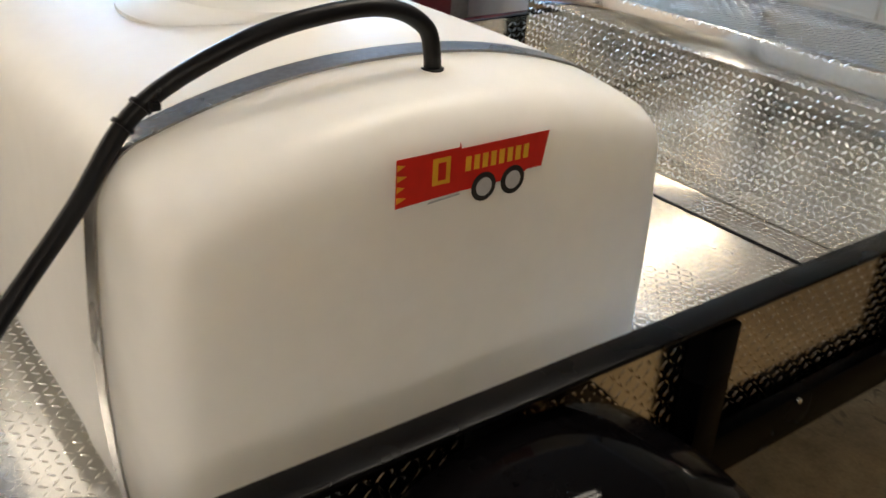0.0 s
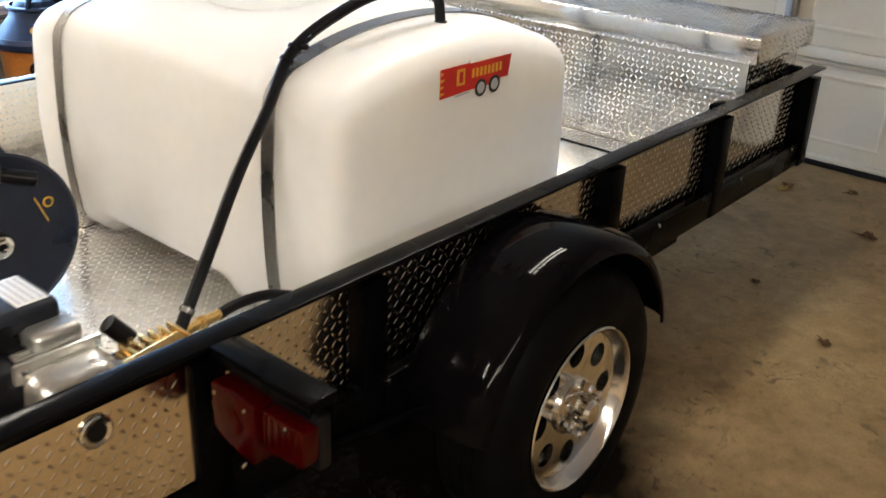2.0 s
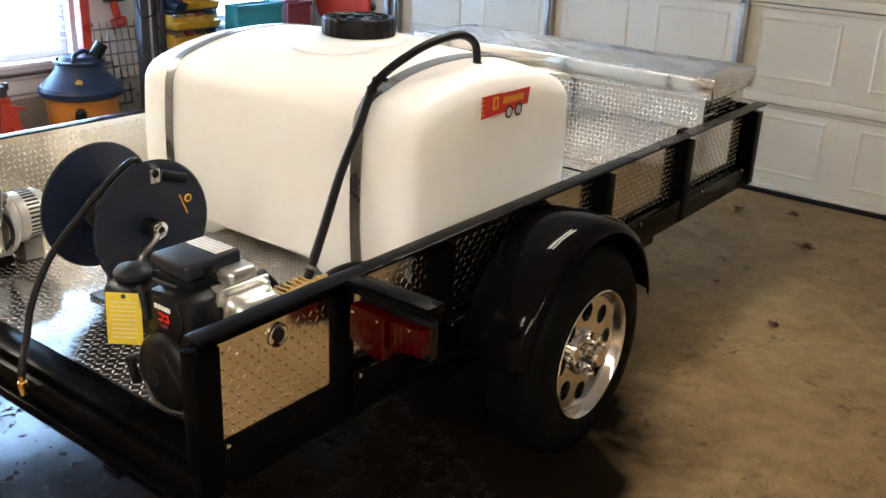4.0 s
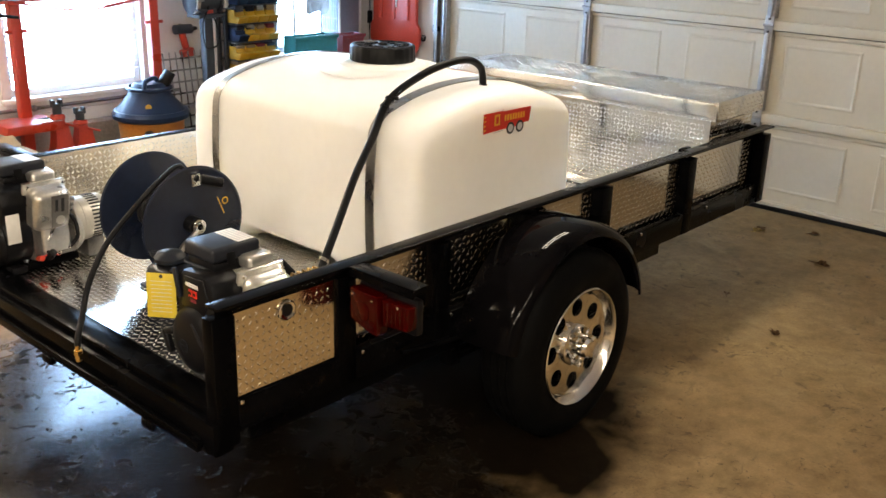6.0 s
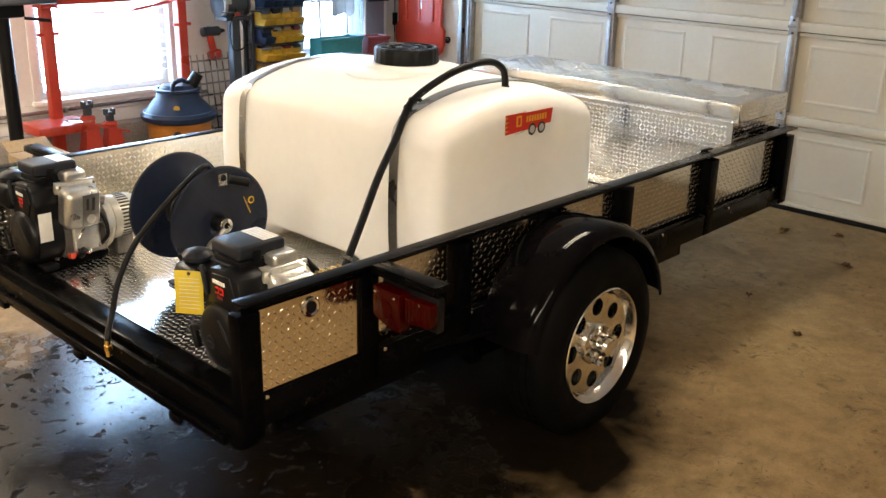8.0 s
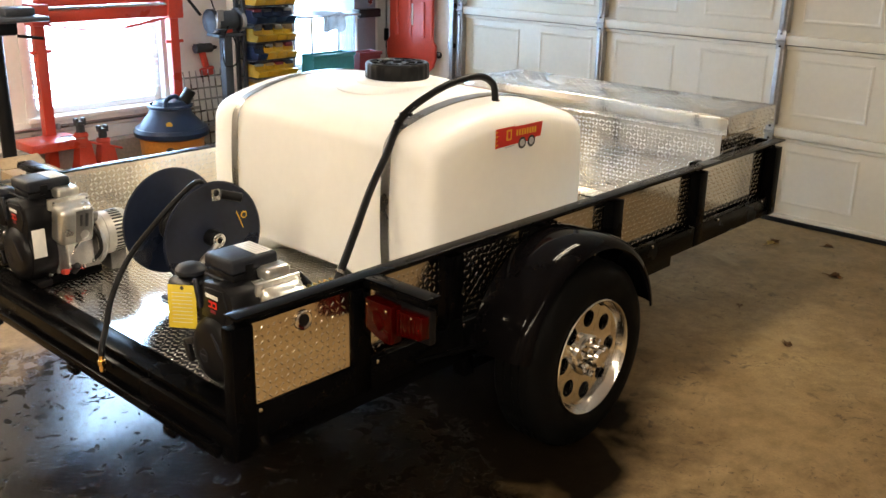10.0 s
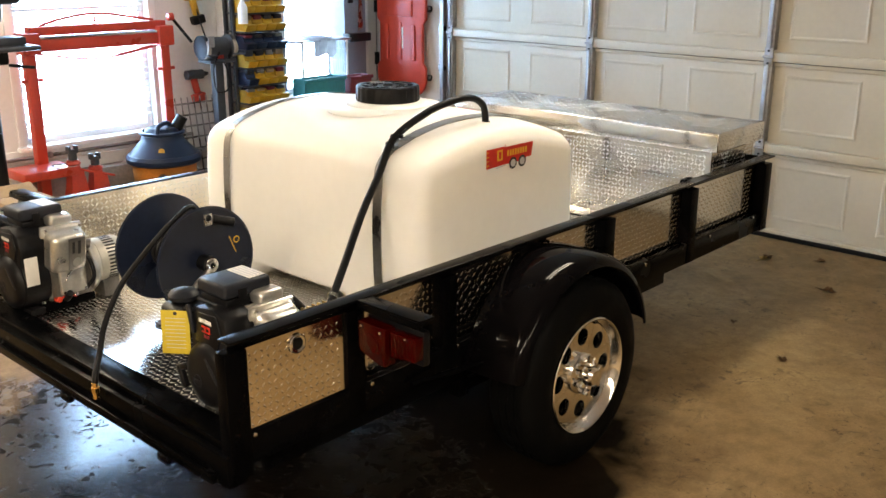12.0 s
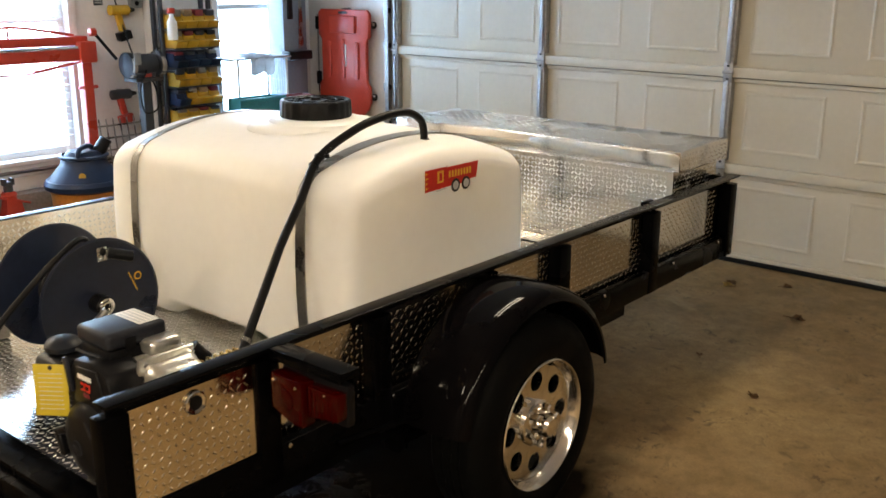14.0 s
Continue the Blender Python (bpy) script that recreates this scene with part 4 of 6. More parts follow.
# ---------- the toolbox ----------
def toolbox():
    t = thing("toolbox", "long bright tread plate toolbox across the front of the trailer", "toolbox", (3.0, 0.9, DECK))
    x0, x1, y0, y1, z1 = 2.825, 3.275, 0.072, WID - 0.072, 0.968
    yb = y0 + 0.022                            # the body's ends stand in under the lid
    body = part("box_body", box(x0, x1, yb, WID - yb, DECK + 0.0055, z1, 0.002), M_BOX, t, "mirror-bright tread plate box body", smooth=0)
    tread_part(body, (x0, WID - yb - 0.008, DECK + 0.01), (0, -1, 0), (0, 0, 1), WID - 2 * yb - 0.016, z1 - DECK - 0.056, high=0.0014)
    tread_part(body, (x0 + 0.005, yb, 0.80), (1, 0, 0), (0, 0, 1), x1 - x0 - 0.01, 0.14)
    lid = part("lid", box(x0 - 0.022, x1 + 0.03, y0 - 0.016, y1 + 0.016, z1 - 0.045, z1 + 0.052, 0.007), M_ALU, t, "tread plate lid with a folded rim")
    tread_part(lid, (x0 - 0.018, y0 - 0.01, z1 + 0.052), (1, 0, 0), (0, 1, 0), x1 - x0 + 0.044, y1 - y0 + 0.02, wide=0.006, high=0.0014, smooth=False)
    tread_part(lid, (x0 - 0.022, y1 + 0.012, z1 + 0.034), (0, -1, 0), (0, 0, 1), y1 - y0 + 0.024, 0.028)
    tread_part(lid, (x0 - 0.022, y1 + 0.012, z1 - 0.05), (0, -1, 0), (0, 0, 1), y1 - y0 + 0.024, 0.028)
    tread_part(lid, (x0 - 0.022, y0 - 0.016, z1 - 0.042), (1, 0, 0), (0, 0, 1), x1 - x0 + 0.044, 0.095)


toolbox()


# ---------- hoses and pump ----------
def fill_hose():
    h = thing("fill_hose", "black rubber hose from pump to tank top, tied to the strap", "hose", (0.5, 0.24, DECK))
    pts = [(1.401, 0.338, 1.195), (1.401, 0.338, 1.238), (1.385, 0.338, 1.285), (1.32, 0.338, 1.318), (1.22, 0.342, 1.318), (1.10, 0.366, 1.284), (0.968, 0.402, 1.202), (0.865, 0.375, 1.09), (0.75, 0.34, 0.98), (0.63, 0.29, 0.86), (0.51, 0.243, 0.735), (0.492, 0.236, 0.705)]
    part("hose_tube", hose(pts, 0.0135, 14, 10), M_HOSE, h)
    part("hose_fitting", rod((1.401, 0.338, 1.195), (1.401, 0.338, 1.222), 0.019, seg=14), M_PLASTIC, h)
    for k, s in enumerate((0.0, 0.03)):
        part("cable_tie", turned(lathe([(-0.003, 0.0145), (-0.003, 0.017), (0.003, 0.017), (0.003, 0.0145)], 18), Matrix.Translation((0.974 - s * 0.9, 0.402 - s * 0.1, 1.207 - s * 0.75)) @ pose(0, 0, 0, 0, 48, 10)), M_PLASTIC, h, "black cable tie")
    part("tie_head", box(0.978, 0.993, 0.374, 0.388, 1.205, 1.218, 0.003), M_PLASTIC, h)
    part("tie_tail", hose([(0.983, 0.381, 1.218), (0.988, 0.369, 1.234), (0.981, 0.351, 1.244)], 0.0022, 6, 4), M_PLASTIC, h)
    part("clamp", turned(lathe([(-0.006, 0.014), (-0.006, 0.0165), (0.006, 0.0165), (0.006, 0.014)], 18), Matrix.Translation((0.535, 0.253, 0.762)) @ pose(0, 0, 0, 0, 45, 10)), M_STEEL, h)


fill_hose()


def suction_hose():
    h = thing("suction_hose", "black rubber suction hose with a brass end, from tank to pump", "hose", (0.7, 0.2, DECK))
    part("hose_tube", hose([(0.650, 0.312, 0.682), (0.70, 0.318, 0.685), (0.76, 0.312, 0.686), (0.81, 0.30, 0.678), (0.87, 0.275, 0.655), (0.93, 0.26, 0.61)], 0.0125), M_HOSE, h)
    part("brass_end", rod((0.54, 0.268, 0.708), (0.656, 0.314, 0.682), 0.0105, 0.0125, 12), M_BRASS, h, "brass hose end")
    part("brass_nut", turned(lathe([(-0.009, 0.011), (-0.009, 0.0165), (0.009, 0.0165), (0.009, 0.011)], 6), Matrix.Translation((0.592, 0.289, 0.696)) @ pose(0, 0, 0, 0, 100, 21)), M_BRASS, h)


suction_hose()


def pressure_pump():
    p = thing("pressure_pump", "brass-headed pressure pump driven by the engine", "pump", (0.42, 0.2, DECK))
    part("pump_body", box(0.30, 0.42, 0.14, 0.29, 0.60, 0.72, 0.018, 3), M_PLASTIC, p)
    head = part("pump_head", box(0.36, 0.50, 0.14, 0.25, 0.685, 0.745, 0.01), M_BRASS, p, "ribbed brass pump head")
    for k in range(6):
        part("head_fin", box(0.372 + 0.022 * k, 0.381 + 0.022 * k, 0.138, 0.252, 0.742, 0.757, 0.002), M_BRASS, head)
    part("unloader", rod((0.335, 0.165, 0.752), (0.455, 0.158, 0.77), 0.016, seg=12), M_BRASS, p)
    part("knob", rod((0.41, 0.27, 0.74), (0.375, 0.285, 0.785), 0.020, seg=16), M_PLASTIC, p, "black regulator knob")
    part("outlet", rod((0.47, 0.235, 0.715), (0.545, 0.27, 0.706), 0.013, seg=12), M_BRASS, p)
    part("hose_barb", rod((0.487, 0.232, 0.69), (0.492, 0.236, 0.715), 0.0155, seg=12), M_BRASS, p)
    for x, y in ((0.35, 0.15), (0.38, 0.15), (0.41, 0.15), (0.44, 0.15)):
        part("valve_cap", rod((x, y, 0.74), (x, y - 0.012, 0.762), 0.010, seg=6), M_BRASS, p)
    part("pump_foot", box(0.29, 0.43, 0.12, 0.31, DECK + 0.003, 0.598, 0.004), M_BLACK, p)


pressure_pump()


# ---------- engines ----------
def small_engine():
    """A small petrol engine: starter side looks along -x, cylinder head along -y, shaft along +x; built round (0, 0, 0) on its base."""
    e = thing("engine", "small black petrol engine with silver cylinder head and air filter box", "engine", (0, 0, 0), group="engines on the deck")
    part("base_plate", box(-0.07, 0.15, -0.075, 0.09, -0.012, 0.02, 0.004), M_BLACK, e)
    part("crankcase", box(-0.04, 0.15, -0.085, 0.10, 0.02, 0.20, 0.02, 3), M_CASE, e, "cast aluminium crankcase")
    for k in range(4):
        part("case_rib", box(-0.03 + 0.045 * k, -0.022 + 0.045 * k, -0.094, -0.084, 0.04, 0.19, 0.002), M_CASE, e)
    # fan shroud: round below, a shoulder with a raised panel running up to the head
    out = [(0.115 * math.cos(a), 0.118 + 0.115 * math.sin(a)) for a in np.linspace(radians(150), radians(395), 26)]
    out = [(a, max(b, 0.006)) for a, b in out] + [(0.108, 0.25), (0.092, 0.305), (0.03, 0.328), (-0.06, 0.318), (-0.10, 0.27)]
    out = [(0.92 * a, b) for a, b in out]
    sh = turned(prism(out, 0.105, 0.010), pose(-0.135, 0, 0, 0, 0, -90))
    shroud = part("shroud", sh, M_PLASTIC, e, "black fan shroud")
    panel = turned(prism([(-0.082, 0.212), (0.030, 0.205), (0.052, 0.255), (0.030, 0.312), (-0.058, 0.306)], 0.006, 0.003), pose(-0.1405, -0.022, 0, 0, 0, -90))
    part("shroud_panel", panel, M_PLASTIC, e, "raised black label panel of the shroud")
    part("shroud_bracket", turned(box(-0.006, 0.006, -0.008, 0.008, -0.045, 0.045, 0.004), Matrix.Translation((-0.140, 0.074, 0.275)) @ pose(0, 0, 0, -14, 0, 0)), M_DGREY, e, "grey control bracket")
    part("control_cable", hose([(-0.135, 0.10, 0.30), (-0.12, 0.135, 0.285), (-0.09, 0.15, 0.24), (-0.07, 0.14, 0.17)], 0.004, 6, 4), M_HOSE, e)
    part("starter_cover", turned(lathe([(0, 0.104), (0.010, 0.101), (0.022, 0.088), (0.028, 0.060), (0.030, 0.0)], 44), pose(-0.135, 0.0, 0.113, 0, -90, 0)), M_PLASTIC, e, "round black recoil starter cover")
    for k in range(4):
        part("vent_slot", turned(box(-0.002, 0.002, -0.024, 0.024, -0.0035, 0.0035, 0.001), Matrix.Translation((-0.1625, -0.036 - 0.009 * k, 0.163 - 0.013 * k)) @ pose(0, 0, 0, 42, 0, 0)), M_DGREY, shroud)
    part("emblem", turned(lathe([(0, 0.021), (0.0025, 0.021), (0.0025, 0.017), (0.001, 0.017)], 24), pose(-0.1648, 0.022, 0.098, 0, -90, 0)), M_DGREY, e, "round grey maker's emblem")
    part("emblem_bar", box(-0.1672, -0.1650, 0.004, 0.040, 0.0945, 0.1015, 0.0008), M_DGREY, e)
    grip = part("starter_grip", turned(box(-0.011, 0.011, -0.011, 0.011, -0.045, 0.03, 0.007, 3), Matrix.Translation((-0.150, 0.128, 0.085)) @ pose(0, 0, 0, -22, 0, 0)), M_PLASTIC, e, "black starter pull grip")
    part("grip_bar", turned(box(-0.010, 0.010, -0.030, 0.030, -0.010, 0.010, 0.006, 3), Matrix.Translation((-0.150, 0.116, 0.113)) @ pose(0, 0, 0, -22, 0, 0)), M_PLASTIC, grip)
    # badge: plain bars where the lettering stands
    for k in range(5):
        part("badge_bar", box(-0.1440, -0.1420, -0.033 + 0.0125 * k, -0.0235 + 0.0125 * k, 0.280, 0.292, 0.0004), M_PAPER, shroud, smooth=0)
    for k in range(2):
        y0 = -0.026 + 0.022 * k
        part("badge_bar", box(-0.1440, -0.1420, y0, y0 + 0.018, 0.251, 0.272, 0.0004), M_LRED, shroud, smooth=0)
        part("badge_core", box(-0.1446, -0.1441, y0 + 0.005, y0 + 0.018, 0.257, 0.266, 0.0001), M_PLASTIC, shroud, smooth=0)
    for k in range(3):
        part("badge_bar", box(-0.1440, -0.1420, -0.020 + 0.0095 * k, -0.0128 + 0.0095 * k, 0.235, 0.245, 0.0004), M_MAROON, shroud, smooth=0)
    # cylinder, head and its cover, tilted down towards -y
    tilt = Matrix.Translation((0.025, -0.015, 0.258)) @ pose(0, 0, 0, 12, 0, 0)
    for k in range(4):
        part("cooling_fin", turned(box(-0.06, 0.068, -0.02 - 0.012 * k, -0.014 - 0.012 * k, -0.055, 0.06, 0.002), tilt), M_CAST, e)
    bm = box(-0.072, 0.082, -0.150, -0.066, -0.095, 0.078, 0.034, 6)
    for v in bm.verts:
        if v.co.y < -0.1:
            v.co.x *= 0.93
            v.co.z *= 0.93
    part("rocker_cover", turned(bm, tilt), M_CAST, e, "smooth silver valve cover")
    part("cover_flange", turned(box(-0.076, 0.086, -0.069, -0.058, -0.099, 0.082, 0.005), tilt), M_CAST, e)
    for dx in (-0.06, 0.07):
        for dz in (-0.06, 0.07):
            part("cover_bolt", turned(rod((dx, -0.085, dz), (dx, -0.06, dz), 0.007, seg=6), tilt), M_CHROME, e)
    part("cover_panel", turned(box(-0.006, 0.060, -0.1520, -0.1475, -0.072, 0.058, 0.0018), tilt), M_CASE, e, "recessed grey panel of the valve cover")
    part("cover_slot", turned(box(0.03, 0.042, -0.1533, -0.1515, -0.01, 0.045, 0.0005), tilt), M_LBLK, e)
    part("cover_dimple", turned(lathe([(0, 0.016), (0.002, 0.018), (0.003, 0.012), (0.001, 0.0)], 20), tilt @ pose(0.027, -0.1515, -0.042, 90, 0, 0)), M_CAST, e)
    # muffler guard on top of the head
    part("muffler", turned(box(0.045, 0.135, -0.085, 0.01, 0.30, 0.342, 0.014, 3), Matrix.Translation((-0.05, -0.005, 0.015))), M_CAST, e, "bright muffler guard")
    part("muffler_bracket", box(0.01, 0.08, -0.08, -0.01, 0.26, 0.314, 0.006), M_CAST, e)
    # air filter box and its label
    air = part("air_filter", box(-0.098, 0.072, -0.045, 0.098, 0.345, 0.390, 0.013, 3), M_DGREY, e, "dark grey air filter box")
    part("filter_base", box(-0.09, 0.066, -0.04, 0.09, 0.312, 0.344, 0.006), M_PLASTIC, e)
    part("warning_label", box(0.002, 0.060, -0.030, 0.084, 0.3898, 0.3908, 0.0003), M_PAPER, air, "white warning label with dark bars")
    for k in range(4):
        part("label_bar", box(0.008 + 0.013 * k, 0.014 + 0.013 * k, -0.022, 0.076, 0.3909, 0.3913, 0.0001), M_LGRY, air, smooth=0)
    part("side_label", box(0.005, 0.06, -0.0862, -0.0854, 0.09, 0.165, 0.0003), M_PAPER, e, "small white data label")
    # fuel tank, cap and throttle
    part("fuel_tank", box(-0.15, 0.0, 0.10, 0.245, 0.19, 0.290, 0.03, 3), M_PLASTIC, e, "black plastic fuel tank")
    part("fuel_cap", turned(lathe([(0, 0), (0, 0.038), (0.006, 0.046), (0.018, 0.047), (0.030, 0.038), (0.037, 0.02), (0.039, 0.0)], 32), pose(-0.085, 0.192, 0.291)), M_DGREY, e, "grey fuel cap")
    part("throttle_lever", rod((-0.09, 0.0, 0.32), (-0.13, 0.045, 0.345), 0.005, seg=8), M_DGREY, e)
    part("carburettor", box(-0.08, 0.04, 0.03, 0.085, 0.245, 0.314, 0.01), M_CAST, e)
    part("fuel_line", hose([(-0.03, 0.10, 0.24), (0.02, 0.13, 0.18), (0.06, 0.11, 0.15), (0.08, 0.09, 0.12)], 0.0045, 8, 5), M_HOSE, e)
    part("cover_slot", turned(box(0.008, 0.018, -0.1533, -0.1515, -0.005, 0.042, 0.0005), tilt), M_LBLK, e)
    part("governor_arm", hose([(0.02, -0.10, 0.10), (0.05, -0.115, 0.15), (0.09, -0.11, 0.18)], 0.005, 8, 4), M_CHROME, e)
    part("breather_tube", hose([(0.11, -0.09, 0.05), (0.13, -0.12, 0.10), (0.12, -0.115, 0.17), (0.09, -0.09, 0.20)], 0.008, 8, 5), M_HOSE, e)
    part("side_cover", turned(lathe([(0, 0.055), (0.008, 0.052), (0.012, 0.03), (0.012, 0)], 24), pose(0.085, -0.086, 0.10, 90, 0, 0)), M_CASE, e, "round grey side cover")
    part("red_wire", hose([(-0.02, -0.095, 0.03), (0.02, -0.11, 0.045), (0.06, -0.10, 0.03)], 0.003, 6, 4), M_LRED, e, "thin red wire")
    part("data_label", box(-0.128, -0.078, -0.1078, -0.1062, 0.115, 0.225, 0.0003), M_PAPER, e, "white data label on the shroud")
    part("oil_filler", turned(rod((0.02, -0.10, 0.03), (0.02, -0.135, 0.06), 0.014, seg=14), Matrix.Identity(4)), M_PLASTIC, e, "dark oil cap")
    part("drain_bolt", rod((0.06, -0.085, 0.04), (0.06, -0.105, 0.04), 0.009, seg=6), M_CHROME, e)
    part("filter_clip", box(-0.05, -0.02, -0.0475, -0.0445, 0.335, 0.372, 0.002), M_PLASTIC, e)
    part("head_casting", turned(box(-0.065, 0.078, -0.064, 0.0, -0.115, -0.060, 0.012, 3), tilt), M_CASE, e)
    part("exhaust_port", rod((0.11, -0.055, 0.225), (0.15, -0.075, 0.215), 0.022, seg=18), M_CASE, e)
    part("valve_chest", box(0.0, 0.11, -0.104, -0.086, 0.045, 0.165, 0.010, 3), M_CAST, e, "bright cast side plate")
    for x, z in ((0.012, 0.057), (0.098, 0.057), (0.012, 0.152), (0.098, 0.152)):
        part("chest_bolt", rod((x, -0.104, z), (x, -0.111, z), 0.0065, seg=6), M_CHROME, e)
    part("adapter_ring", turned(lathe([(0, 0.085), (0, 0.108), (0.014, 0.110), (0.024, 0.104), (0.024, 0.085)], 40), pose(0.135, -0.02, 0.125, 0, 90, 0)), M_CAST, e, "cast mounting ring on the shaft side")
    for k in range(6):
        a = radians(60 * k + 15)
        part("ring_bolt", rod((0.130, -0.02 + 0.097 * math.cos(a), 0.125 + 0.097 * math.sin(a)), (0.122, -0.02 + 0.097 * math.cos(a), 0.125 + 0.097 * math.sin(a)), 0.008, seg=6), M_CHROME, e)
    part("red_knob", rod((-0.02, -0.098, 0.035), (-0.02, -0.128, 0.043), 0.011, seg=12), M_RED, e, "small red plastic knob")
    part("base_foot", box(-0.12, -0.06, -0.09, 0.08, -0.012, 0.014, 0.005), M_PLASTIC, e)
    for x in (-0.055, 0.135):
        for y in (-0.065, 0.078):
            part("mount_bolt", rod((x, y, 0.018), (x, y, 0.032), 0.009, seg=6), M_CHROME, e)
    return e


ENG_R, ENG_L = Vector((0.18, 0.25, DECK + 0.016)), Vector((0.155, 1.504, DECK + 0.016))
engine = small_engine()
engine_far = copy_thing(engine, Matrix.Translation(ENG_L))
engine.location = ENG_R
tagged(engine_far, "small black petrol engine driving a silver generator head")
ORIGIN[engine.name] = Vector((0, 0, 0))

# yellow card tied to the near engine
tag = part("hang_tag", turned(box(-0.002, 0.0, -0.044, 0.044, -0.135, 0.0, 0.0005), Matrix.Translation((-0.160, 0.125, 0.293)) @ pose(0, 0, 0, 0, 4, 36)), M_YELLOW, engine, "yellow paper hang tag with printed lines")
for k in range(9):
    part("tag_line", turned(box(-0.0032, -0.0022, -0.031, 0.031, -0.025 - 0.0115 * k, -0.0235 - 0.0115 * k), Matrix.Translation((-0.160, 0.125, 0.293)) @ pose(0, 0, 0, 0, 4, 36)), M_LGRY, tag, smooth=0)
part("tag_hole", turned(lathe([(0, 0.006), (0.001, 0.006), (0.001, 0)], 14), Matrix.Translation((-0.1612, 0.1237, 0.284)) @ pose(0, 0, 0, 0, -86, 36)), M_LBLK, tag)


def generator_head():
    g = thing("generator_head", "silver vented generator head bolted to the engine", "generator", (0.38, 1.48, DECK))
    c = (1.465, 0.664)
    def ring(x, prof, mat, name, label=""):
        return part(name, turned(lathe([(h, 0.87 * q) for h, q in prof], 40), pose(x - 0.03, c[0], c[1], 0, 90, 0)), mat, g, label)
    ring(0.318, [(0, 0.0), (0, 0.098), (0.018, 0.103), (0.03, 0.103), (0.032, 0.0)], M_GEN, "flange")
    ring(0.352, [(0, 0.0), (0, 0.098), (0.012, 0.10), (0.10, 0.098), (0.118, 0.085), (0.12, 0.0)], M_GEN, "end_bell", "cast silver end bell with slots")
    for k in range(36):
        a = radians(10 * k)
        part("slot", turned(box(0.372, 0.418, -0.0038, 0.0038, 0.0838, 0.0876, 0.001), Matrix.Translation((-0.018, c[0], c[1])) @ Matrix.Rotation(a, 4, "X")), M_LBLK, g)
    part("foot", box(0.34, 0.41, c[0] - 0.045, c[0] + 0.045, DECK + 0.003, 0.60, 0.006), M_CASE, g)


generator_head()


# ---------- hose reel ----------
def hose_reel():
    r = thing("hose_reel", "dark navy steel hose reel with a black hose, on the deck", "hose reel", (0.41, 0.94, DECK))
    cx, cz, R = 0.408, 0.79, 0.198
    for y, s in ((0.79, -1), (1.05, 1)):
        prof = [(-0.002, 0.0), (-0.002, R - 0.008), (0.0, R), (0.006, R + 0.003), (0.008, R - 0.004), (0.004, R - 0.01), (0.003, 0.0)]
        part("flange_disc", turned(lathe(prof, 72), pose(cx, y, cz, 90 if s < 0 else -90, 0, 0)), M_REEL, r, "round navy steel side disc")
    part("drum", rod((cx, 0.795, cz), (cx, 1.045, cz), 0.053, seg=36), M_REEL, r)
    for rad in (0.065,):
        turns = 10
        pts = []
        for k in range(turns * 12 + 1):
            a = 2 * math.pi * k / 12
            pts.append((cx + rad * math.cos(a), 0.808 + 0.225 * k / (turns * 12), cz + rad * math.sin(a)))
        part("hose_coil", hose(pts, 0.0112, 8, 2), M_HOSE, r, "black hose wound on the drum")
    hub = part("hub", rod((cx - 0.012, 0.74, cz), (cx - 0.012, 0.788, cz), 0.030, seg=24), M_PLASTIC, r)
    part("hub_ring", turned(lathe([(0, 0.011), (0, 0.024), (0.006, 0.026), (0.01, 0.02), (0.01, 0.011)], 24), pose(cx - 0.012, 0.739, cz, 90, 0, 0)), M_CHROME, hub, "bright swivel end")
    part("swivel_arm", hose([(cx - 0.02, 0.735, cz - 0.012), (cx - 0.06, 0.72, cz - 0.03), (cx - 0.10, 0.71, cz - 0.05), (cx - 0.115, 0.71, cz - 0.10)], 0.010, 10, 5), M_STEEL, hub, "bent steel swivel elbow")
    crank = part("crank_bracket", box(cx - 0.005, cx + 0.03, 0.774, 0.786, cz + 0.13, cz + 0.175, 0.004), M_CHROME, r, "bright folding crank bracket")
    part("crank_handle", rod((cx + 0.02, 0.757, cz + 0.158), (cx + 0.085, 0.727, cz + 0.139), 0.017, seg=16), M_PLASTIC, crank, "black crank handle")
    part("badge", turned(lathe([(0, 0.013), (0.0012, 0.013), (0.0012, 0)], 24), pose(cx + 0.132, 0.7855, cz + 0.055, 90, 0, 0)), M_LYEL, r, "small yellow round badge")
    part("badge_mark", turned(lathe([(0.0013, 0.009), (0.002, 0.009), (0.002, 0)], 18), pose(cx + 0.132, 0.7855, cz + 0.055, 90, 0, 0)), M_LBLK, r)
    part("label_strip", turned(box(-0.0015, 0.0015, -0.0008, 0, -0.04, 0.03), Matrix.Translation((cx + 0.112, 0.7855, cz + 0.045)) @ pose(0, 0, 0, 0, -22, 0)), M_LYEL, r)
    part("pedestal", box(cx - 0.045, cx + 0.045, 0.85, 0.99, DECK + 0.014, cz - 0.06, 0.006), M_REEL, r)
    part("stand_foot", box(cx - 0.09, cx + 0.09, 0.82, 1.02, DECK + 0.002, DECK + 0.013, 0.003), M_REEL, r)
    # free end that hangs over the rear of the trailer
    part("hose_end", hose([(0.43, 0.84, 0.892), (0.395, 0.83, 0.985), (0.30, 0.82, 0.945), (0.226, 0.82, 0.891), (0.087, 0.80, 0.785), (-0.005, 0.765, 0.68), (-0.055, 0.725, 0.60), (-0.098, 0.68, 0.56), (-0.107, 0.672, 0.53)], 0.0098, 10, 8), M_HOSE, r)
    part("brass_end", rod((-0.107, 0.672, 0.535), (-0.109, 0.67, 0.48), 0.009, seg=12), M_BRASS, r, "brass quick coupling")
